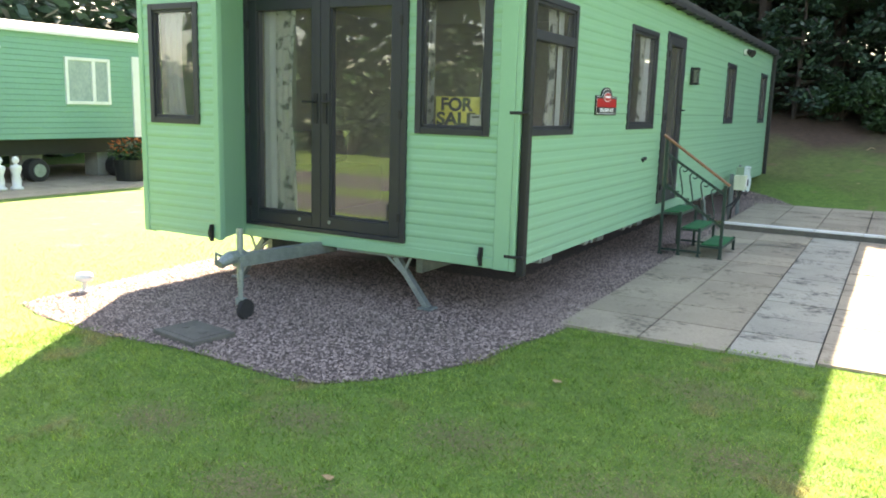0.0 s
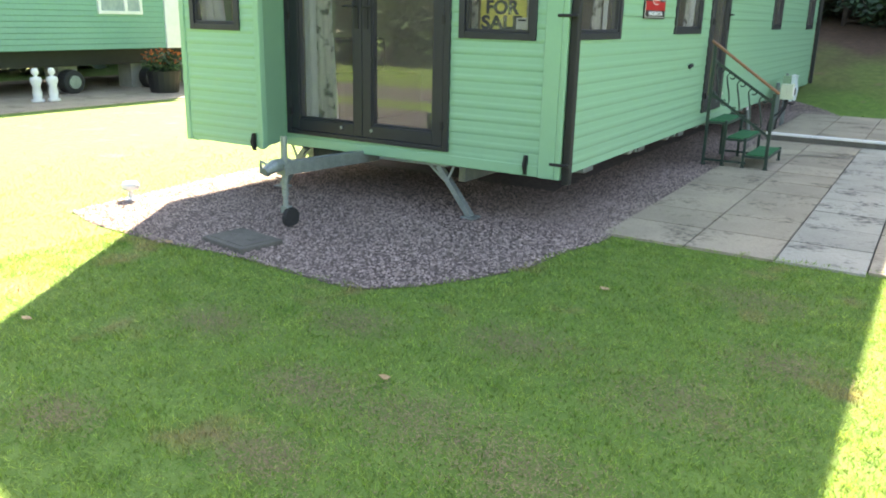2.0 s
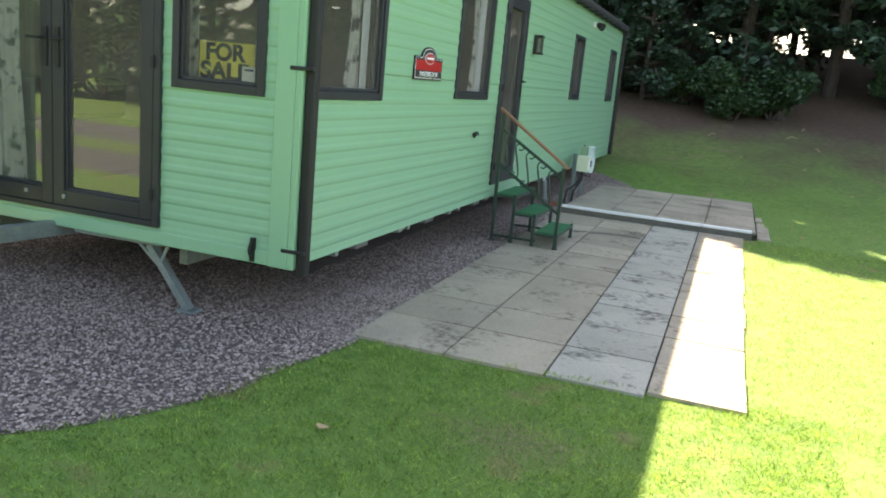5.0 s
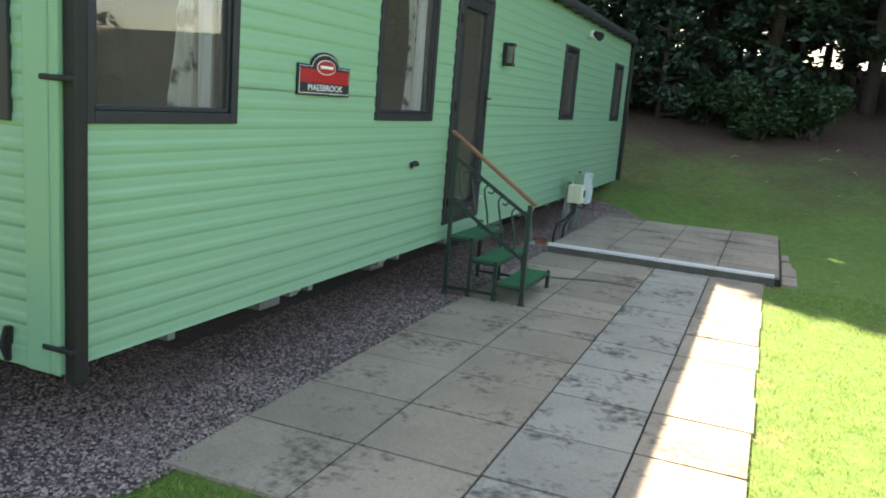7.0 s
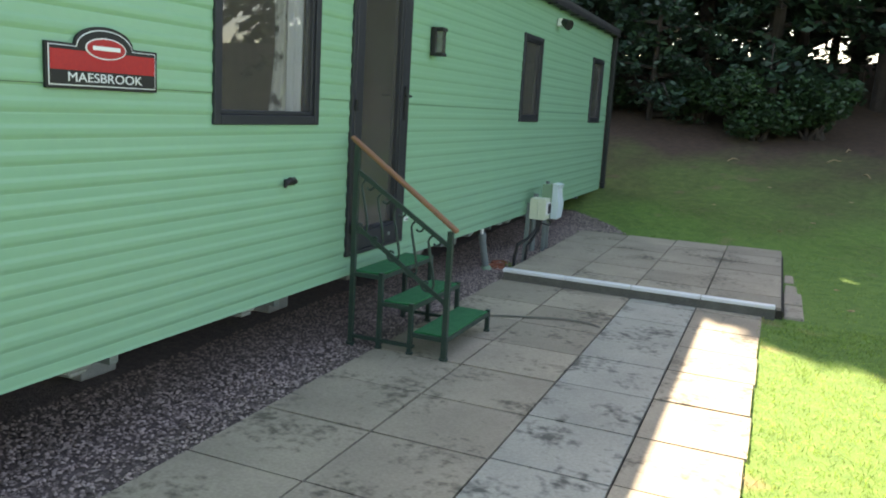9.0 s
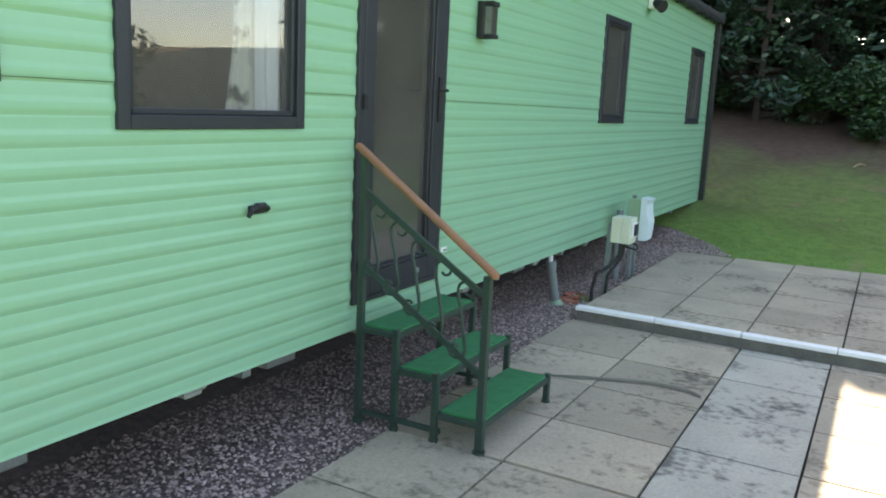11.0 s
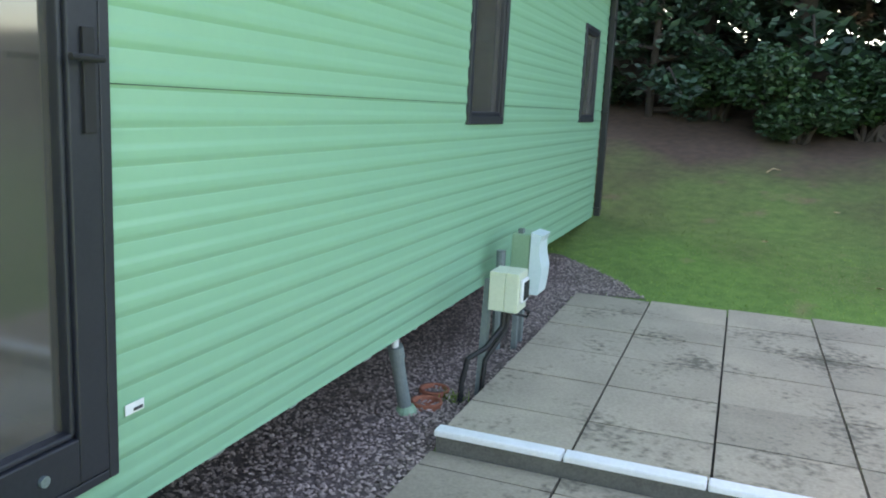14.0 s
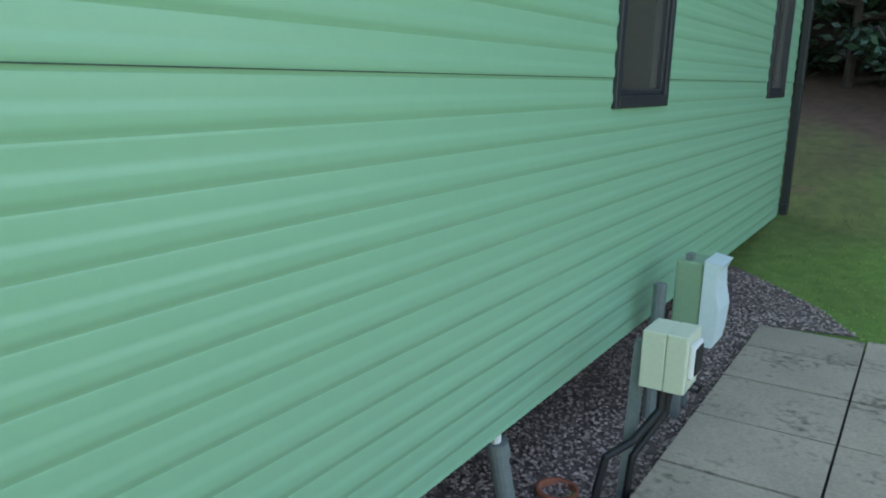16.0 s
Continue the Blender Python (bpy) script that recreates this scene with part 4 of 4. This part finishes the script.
cover = base("manhole_cover", -4.03, 3.71, 0, "grey concrete and steel inspection cover on gravel", "manhole cover")
mc = Matrix.Translation((-4.03, 3.72, 0.0)) @ Matrix.Rotation(radians(-9), 4, "Z")
Build().box(-0.23, 0.23, -0.17, 0.17, 0.0, 0.045, mc).out("surround", WEATHERED, cover, bevel=0.008)
b = Build().box(-0.19, 0.19, -0.13, 0.13, 0.045, 0.05, mc)
for i in range(2):
    b.box(-0.12 + i * 0.2, -0.08 + i * 0.2, -0.02, 0.02, 0.05, 0.054, mc)
b.out("lid", WEATHERED, cover)
lamp = base("garden_light", -5.72, 4.12, 0, "small white garden light on a spike in gravel", "garden light")
Build().lathe(-5.72, 4.12, [(0.0, 0.16), (0.06, 0.155), (0.072, 0.13), (0.07, 0.10), (0.03, 0.085), (0.0, 0.085)], 20).out("cap", WHITE, lamp, smooth=True)
Build().lathe(-5.72, 4.12, [(0.05, 0.0), (0.05, 0.015), (0.02, 0.03), (0.02, 0.09)], 14).out("spike", WHITE, lamp)


# ---- neighbouring caravan ----
other = base("neighbour_caravan", -16, 8, 0, "older green static caravan with white windows", "caravan")
NX, NY0, NY1, NB, NT = -13.6, 2.0, 12.6, 0.80, 2.66
b = Build().box(NX - 3.2, NX - 0.004, NY0, NY1, NB, NT)
shell = b.out("body", OLD_PAINT, other)
for r in range(20):
    z = NB + r * 0.0985
    Build().face((NX, NY0, z), (NX, NY1, z), (NX + 0.012, NY1, z + 0.012), (NX + 0.012, NY0, z + 0.012)).face((NX + 0.012, NY0, z + 0.012), (NX + 0.012, NY1, z + 0.012), (NX, NY1, z + 0.0985), (NX, NY0, z + 0.0985)).out("board", OLD_PAINT, shell)
b = Build().box(NX - 3.3, NX + 0.1, NY0 - 0.1, NY1 + 0.1, NT + 0.02, NT + 0.08)
b.face((NX + 0.1, NY0 - 0.1, NT + 0.08), (NX + 0.1, NY1 + 0.1, NT + 0.08), (NX - 1.6, NY1 + 0.1, NT + 0.35), (NX - 1.6, NY0 - 0.1, NT + 0.35))
b.face((NX - 3.3, NY0 - 0.1, NT + 0.08), (NX - 3.3, NY1 + 0.1, NT + 0.08), (NX - 1.6, NY1 + 0.1, NT + 0.35), (NX - 1.6, NY0 - 0.1, NT + 0.35))
b.out("roof", WHITE, other)


def white_window(y0, y1, z0, z1, split):
    b = Build()
    for q in ((y0, y0 + 0.06, z0, z1), (y1 - 0.06, y1, z0, z1), (y0 + 0.06, y1 - 0.06, z0, z0 + 0.06), (y0 + 0.06, y1 - 0.06, z1 - 0.06, z1), (split - 0.035, split + 0.035, z0 + 0.06, z1 - 0.06)):
        b.box(NX + 0.0, NX + 0.05, q[0], q[1], q[2], q[3])
    w = b.out("window", WHITE, other, bevel=0.006)
    Build().box(NX + 0.012, NX + 0.02, y0 + 0.06, y1 - 0.06, z0 + 0.06, z1 - 0.06).out("pane", DIM_PANE, w)


white_window(9.6, 10.57, 1.44, 2.31, 10.2)
white_window(5.7, 7.6, 1.13, 2.37, 6.65)
Build().box(NX + 0.0, NX + 0.05, 11.1, 11.75, 0.8, 2.4).out("door", WHITE, other, bevel=0.01)
Build().lathe(NX + 0.06, 8.25, [(0.0, 2.28), (0.08, 2.31), (0.11, 2.38), (0.08, 2.46), (0.0, 2.49)], 14).out("globe_light", WHITE, other, smooth=True)
b = Build().box(NX - 3.0, NX - 0.3, NY0 + 0.2, NY1 - 0.2, 0.5, 0.798)
b.out("chassis", BLACK, other)
b = Build()
for y in (9.1, 10.9):
    b.tube([(NX - 0.4, y, 0.22), (NX - 0.15, y, 0.22)], 0.22, 20)
b.out("tyre", RUBBER, other, bevel=0.03)
b = Build()
for y in (9.1, 10.9):
    b.tube([(NX - 0.16, y, 0.22), (NX - 0.13, y, 0.22)], 0.12, 16)
b.out("rim", STEEL, other)
b = Build()
for k in range(7):
    b.box(NX - 0.9, NX - 0.5, 2.6 + k * 1.6, 3.0 + k * 1.6, 0.0, 0.5)
b.out("support_block", CONCRETE, other)
Build().box(NX - 3.4, NX + 1.75, 1.0, 14.0, -0.02, 0.012).out("pavement_neighbour", SLAB, kind="structure", label="grey paved strip beside the neighbouring caravan")


def statue(x, y):
    s = base("garden_statue", x, y, 0, "white cast stone garden statue on paving", "statue", "garden statues")
    prof = [(0.0, 0.012), (0.12, 0.012), (0.12, 0.06), (0.08, 0.07), (0.09, 0.2), (0.07, 0.3), (0.11, 0.42), (0.1, 0.48), (0.04, 0.5), (0.03, 0.52), (0.065, 0.56), (0.07, 0.6), (0.05, 0.65), (0.0, 0.67)]
    b = Build().lathe(x, y, [(r * 0.85, 0.012 + (z - 0.012) * 0.85) for r, z in prof], 14)
    b.out("body", WHITE, s, smooth=True)


statue(-12.95, 7.85)
statue(-12.9, 8.11)
tub = base("flower_tub", -12.9, 10.42, 0, "dark tub of orange flowers on paving", "planter")
Build().lathe(-12.9, 10.42, [(0.0, 0.012), (0.26, 0.012), (0.32, 0.42), (0.30, 0.42), (0.28, 0.36), (0.0, 0.36)], 18).out("tub", BLACK, tub)


def cloud(n, centre, size, leaf, seed, flat=0.6, hollow=0.0):
    """Leaves in an uneven clump: diamonds of random turn."""
    rng = np.random.default_rng(seed)
    d = rng.normal(size=(n, 3))
    d /= np.linalg.norm(d, axis=1)[:, None]
    r = rng.uniform(hollow, 1, n) ** (1 / 2.2)
    return np.asarray(centre) + d * r[:, None] * np.asarray(size)


def leaf_faces(c, leaf, rng, droop=0.0, flat=0.6, grow=1.0):
    n = len(c)
    a = rng.uniform(0, 2 * math.pi, n)
    t = np.stack([np.cos(a), np.sin(a), rng.normal(-droop, 0.35, n)], 1)
    t /= np.linalg.norm(t, axis=1)[:, None]
    u = rng.normal(size=(n, 3)) * np.array((1 - flat, 1 - flat, 1.0))
    s = np.cross(t, u)
    s /= np.linalg.norm(s, axis=1)[:, None] + 1e-9
    L = (leaf * rng.uniform(0.6, 1.4, n) * grow)[:, None]
    v = np.stack([c - t * L, c + s * L * 0.42, c + t * L, c - s * L * 0.42], 1)
    return v.reshape(-1, 3), np.arange(n * 4).reshape(-1, 4)


c = cloud(500, (-12.9, 10.42, 0.55), (0.4, 0.4, 0.22), 0.05, 4)
v, f = leaf_faces(c, 0.05, np.random.default_rng(2))
big_mesh("foliage", v, f, LAUREL, "stuff", "", tub)
c = cloud(120, (-12.9, 10.42, 0.68), (0.38, 0.38, 0.16), 0.05, 6, hollow=0.6)
v, f = leaf_faces(c, 0.04, np.random.default_rng(3))
big_mesh("flowers", v, f, ORANGE, "stuff", "orange flowers", tub)


# ---- trees and bushes ----
def conifer(x, y, h, spread, n, seed, low=0.12, leaf=0.11):
    """A fir: tapered trunk, drooping limbs, flat sprays of needles along the limbs."""
    rng = np.random.default_rng(seed)
    z = float(land(x, y))
    t = base("conifer", x, y, z, "dark green conifer with drooping sprays on the bank", "tree", "trees on the bank")
    b = Build().tube([(x, y, z - 0.1), (x + rng.normal(0, 0.1), y, z + h * 0.5), (x, y, z + h)], [0.015 * h, 0.01 * h, 0.02], 9)
    tips = []
    limbs = int(h * 5)
    for i in range(limbs):
        q = low + (1 - low) * (i + rng.uniform(0, 1)) / limbs
        a = i * 2.4 + rng.normal(0, 0.3)
        L = spread * (1.05 - q) ** 0.75 * rng.uniform(0.7, 1.15)
        p0 = np.array((x, y, z + h * q))
        d = np.array((math.cos(a), math.sin(a), 0.0))
        p1, p2 = p0 + d * L * 0.55 + (0, 0, 0.05 * L), p0 + d * L + (0, 0, -0.22 * L)
        b.tube([p0, p1, p2], [0.03 + 0.012 * L, 0.02, 0.006], 5)
        tips.append((p0, p1, p2, L))
    b.out("trunk", BARK, t)
    per = max(8, n // limbs)
    cs = []
    for p0, p1, p2, L in tips:
        s = rng.uniform(0.2, 1.05, per)[:, None]
        c = np.where(s < 0.55, p0 + (p1 - p0) * s / 0.55, p1 + (p2 - p1) * (s - 0.55) / 0.5)
        side = np.cross((p2 - p0) / max(L, 0.1), (0, 0, 1))
        wid = (0.32 * L * (1.1 - s * 0.6))
        c = c + side * rng.normal(0, 1, (per, 1)) * wid * 0.6 + np.stack([np.zeros(per), np.zeros(per), rng.normal(-0.08, 0.08, per)], 1)
        cs.append(c)
    c = np.concatenate(cs)
    v, f = leaf_faces(c, leaf, rng, 0.35, 0.75, 1 + np.clip((c[:, 2] - z - 3.0) / 3.0, 0, 1.3))
    big_mesh("needle_sprays", v, f, FIR, "stuff", "", t)


def bush(x, y, w, h, n, seed, leaf=0.07, mat=LAUREL, name="laurel_bush", lift=0.15, label="glossy dark green laurel bush on the bank"):
    rng = np.random.default_rng(seed)
    z = float(land(x, y))
    t = base(name, x, y, z, label, "bush", "bushes on the bank")
    b = Build()
    cs = []
    clumps = 16
    for i in range(clumps):
        a = rng.uniform(0, 6.28)
        r = rng.uniform(0.2, 1) ** 0.6
        c = np.array((x + math.cos(a) * r * w * 0.75, y + math.sin(a) * r * w * 0.6, z + lift + h * rng.uniform(0.12, 0.92) * (1 - 0.35 * r)))
        b.tube([(x + rng.normal(0, 0.1), y, z - 0.1), (x * 0.5 + c[0] * 0.5, y * 0.5 + c[1] * 0.5, (z + c[2]) / 2), tuple(c)], [0.05, 0.03, 0.008], 5)
        cs.append(cloud(n // clumps, c, (w * 0.34, w * 0.34, h * 0.2), leaf, seed * 31 + i, hollow=0.2))
    b.out("stems", BARK, t)
    v, f = leaf_faces(np.concatenate(cs), leaf, rng, 0.15, 0.5)
    big_mesh("leaves", v, f, mat, "stuff", "", t)


TREES = [(-0.2, 22.5, 9.5, 2.6, 21), (-3.4, 22.8, 10, 2.7, 22), (1.85, 22.6, 9, 2.5, 23), (5.6, 22.6, 9.5, 2.7, 24), (-6.8, 23.5, 7.4, 2.6, 25), (-1.8, 25.5, 11, 3.0, 26), (1.6, 26.0, 11, 3.0, 27), (4.8, 26.5, 11, 3.0, 28), (8.6, 24.5, 10, 3.0, 29), (-5.2, 27, 10.5, 3.0, 30), (-8.6, 26.5, 8.8, 3.2, 31), (-12.2, 27.5, 8.5, 3.2, 32), (-3.4, 29.5, 11.5, 3.2, 33), (-7.0, 31, 11.5, 3.2, 34), (0.4, 30, 11, 3.2, 35)]
for x, y, h, s, k in TREES:
    bare = k == 23
    conifer(x, y, h + 1.8, s, (11000 if bare else 15000) if y < 23 else 7000, k, 0.1 if bare else 0.05 if y < 23 else 0.15, 0.115 if y < 23 else 0.22)
for i, (x, y) in enumerate(((-11, 30), (-15, 31), (-19, 30), (-23, 29), (-27, 26), (-31, 22), (-34, 17), (-36, 12), (-21, 34), (-29, 31))):
    conifer(x, y, 9.5, 3.4, 3200, 60 + i, 0.03, 0.38)
for i in range(13):
    conifer(-16 + i * 2.5, 34 + 2 * (i % 2), 10.5, 3.2, 3200, 150 + i, 0.08 if i == 7 else 0.02, 0.4)
BUSHES = [(-3.8, 21.4, 1.1, 1.3, 41), (-1.3, 20.9, 0.8, 0.8, 42), (-0.2, 20.0, 1.0, 1.35, 43), (0.7, 20.3, 0.8, 1.1, 50), (3.2, 22.0, 1.2, 1.2, 44), (5.4, 22.0, 1.5, 1.8, 45), (-5.6, 21.6, 1.4, 1.8, 46)]
conifer(-2.3, 20.9, 4.2, 1.8, 7500, 240, 0.02, 0.075)
for x, y, w, h, k in BUSHES:
    bush(x, y, w, h, 8500, k, 0.05)
for i in range(9):
    bush(-20.5 + 0.25 * i, 4.5 + 2.0 * i, 2.6, 5.2, 2600, 170 + i, 0.2, FIR, "tall_shrub", 0.15, "tall dark evergreen shrub behind the neighbouring caravan")
# hedge and trees across the road and east of the lawn, seen in the glass
for i in range(9):
    bush(-21 + i * 2.9, -10.3, 2.3, 3.2, 2500, 80 + i, leaf=0.16, name="hedge_bush", label="rounded dark hedge bush across the road")
for i in range(7):
    conifer(-23 + i * 4.2, -14.5, 9.0 + (i % 3), 3.4, 4000, 100 + i, leaf=0.26)
for i in range(7):
    bush(13.0, -2 + i * 3.4, 2.4, 3.0, 2500, 120 + i, leaf=0.16, name="hedge_bush", label="rounded dark hedge bush beyond the lawn")

# ---- paving, stones and grass ----
lower = Build().box(-2.06, 0.19, 5.6, 11.515, -0.05, 0.005).out("pavement_lower", JOINT, kind="structure", label="patio of square concrete slabs with dirty joints")
upper = Build().box(-2.05, 0.36, 11.58, 14.75, -0.05, 0.07).out("pavement_upper", JOINT, kind="structure", label="raised patio of square concrete slabs")
unit = bpy.data.meshes.new("slab")
bm = bmesh.new()
bmesh.ops.create_cube(bm, size=1.0)
bm.to_mesh(unit)
bm.free()


def slab_mesh(mat):
    me = unit.copy()
    me.materials.append(mat)
    return me


BUFF, PALE = slab_mesh(SLAB), slab_mesh(SLAB_PALE)
rng = random.Random(11)


def slab(parent, x0, x1, y0, y1, z, me):
    ob = new("slab", me)
    ob.matrix_basis = Matrix.Translation(((x0 + x1) / 2, (y0 + y1) / 2, z - 0.025 + rng.uniform(-0.002, 0.002))) @ Euler((rng.uniform(-0.004, 0.004), rng.uniform(-0.004, 0.004), rng.uniform(-0.004, 0.004))).to_matrix().to_4x4() @ Matrix.Diagonal((x1 - x0 - 0.012, y1 - y0 - 0.016, 0.05, 1))
    child(ob, parent)
    b = ob.modifiers.new("bevel", "BEVEL")
    b.width, b.segments = 0.006, 2


COLS = [-2.075, -1.472, -0.872, -0.318, 0.205]
for c in range(4):
    off = (0, 0, 0.015, 0.03)[c]
    for r in range(-4, 7):
        y0, y1 = 7.81 + off + r * 0.59, 7.81 + off + (r + 1) * 0.59
        y0, y1 = max(y0, 5.40 + (0, 0.02, 0.06, 0.12)[c]), min(y1, 11.51)
        if y1 - y0 > 0.06:
            slab(lower, COLS[c], COLS[c + 1] + (rng.uniform(-0.008, 0.008) if c == 3 else 0), y0, y1, 0.02, PALE if c == 2 else BUFF)
COLS = [-2.05, -1.455, -0.87, -0.27, 0.345]
for c in range(4):
    edges = [11.6] + [12.0 + (0, 0, 0.03, 0.03)[c] + k * 0.562 for k in range(5)] + [14.72 + 0.05 * c]
    for y0, y1 in zip(edges, edges[1:]):
        slab(upper, COLS[c], COLS[c + 1], y0, y1, 0.094, BUFF)
kerb = Build()
for k in range(4):
    kerb.box(-2.06 + k * 0.59, -2.06 + (k + 1) * 0.59 - 0.006, 11.505, 11.585, 0.088, 0.12)
kerb.out("kerb", KERB_WHITE, kind="structure", bevel=0.008, label="white painted kerb along the raised patio edge")
Build().box(-2.05, 0.30, 11.515, 11.585, -0.02, 0.087).out("kerb_base", WEATHERED, kind="structure", label="dark concrete riser under the kerb")
rough = Build()
strip_rng = random.Random(4)
for k in range(6):
    y0 = 11.62 + k * 0.5
    rough.box(0.365 + strip_rng.uniform(0, 0.01), 0.55 - 0.02 * k + strip_rng.uniform(-0.03, 0.03), y0, y0 + 0.485 + strip_rng.uniform(-0.02, 0.012), -0.02, 0.03 + strip_rng.uniform(-0.008, 0.012))
rough.out("pavement_strip", SLAB, kind="structure", bevel=0.015, label="rough concrete haunching beside the raised patio")
scatter_stones(100000)
scatter_grass()


def litter(x, y, size, mat, label, seed):
    r = random.Random(seed)
    z = float(land(x, y)) + (0.018 if not -2.0 < x < 0.2 or y < 5.4 else 0.024)
    b = Build()
    ring = [(x + size * r.uniform(0.7, 1.1) * math.cos(a), y + size * 0.6 * r.uniform(0.7, 1.1) * math.sin(a), z + size * r.uniform(0.05, 0.35)) for a in [k * math.pi / 4 for k in range(8)]]
    for p, q in zip(ring, ring[1:] + ring[:1]):
        b.face((x, y, z), p, q)
    ob = b.out("fallen_leaf", mat, None, label=label, category="leaf", group="fallen leaves on the lawn")
    ob.modifiers.new("thick", "SOLIDIFY").thickness = 0.003


LEAVES = [(-1.6, 4.23), (-1.96, 2.53), (-4.42, 3.42), (-3.86, 2.06), (0.84, 13.0), (0.91, 12.2), (0.7, 16.2), (0.3, 15.7), (-0.6, 16.6), (1.5, 14.6), (1.9, 16.0), (1.2, 17.3), (0.1, 17.6), (2.2, 13.2)]
WET_LINE = [(-1.95, 10.06), (-1.83, 10.12), (-1.7, 10.2), (-1.58, 10.25), (-1.45, 10.31), (-1.33, 10.37), (-1.21, 10.41), (-1.1, 10.42), (-1.01, 10.42), (-0.9, 10.36)]
DRY = material("dry_leaf", (0.5, 0.36, 0.2), (0.4, 0.25, 0.12), rough=0.8)
for k, (x, y) in enumerate(LEAVES):
    litter(x, y, 0.035, DRY, "curled dry leaf lying on the grass", k)
for k, (x, y, a) in enumerate(((0.9, 19.0, 0.3), (1.5, 18.4, 2.0), (1.2, 19.6, 1.2), (-0.6, 18.7, 0.8))):
    z = float(land(x, y)) + 0.02
    Build().tube([(x, y, z), (x + 0.1 * math.cos(a), y + 0.1 * math.sin(a), z + 0.05), (x + 0.22 * math.cos(a), y + 0.22 * math.sin(a), z + 0.03)], [0.008, 0.007, 0.004], 6).out("twig", DRY, None, label="pale broken twig on the earth bank", category="twig", group="twigs on the bank")
WET = material("wet_mark", (0.17, 0.145, 0.11), (0.11, 0.095, 0.075), rough=0.45, bump=0.0, scale=14, fine=60)
wet = Build()
for k, ((xa, ya), (xb, yb)) in enumerate(zip(WET_LINE, WET_LINE[1:])):
    w0, w1 = 0.008 + 0.035 * abs(math.sin(k * 1.7)), 0.008 + 0.035 * abs(math.sin((k + 1) * 1.7))
    wet.face((xa, ya - w0, 0.0235), (xb, yb - w1, 0.0235), (xb, yb + w1, 0.0235), (xa, ya + w0, 0.0235))
wet.out("wet_stain", WET, None, label="dark wet trickle mark across the slabs", category="stain")
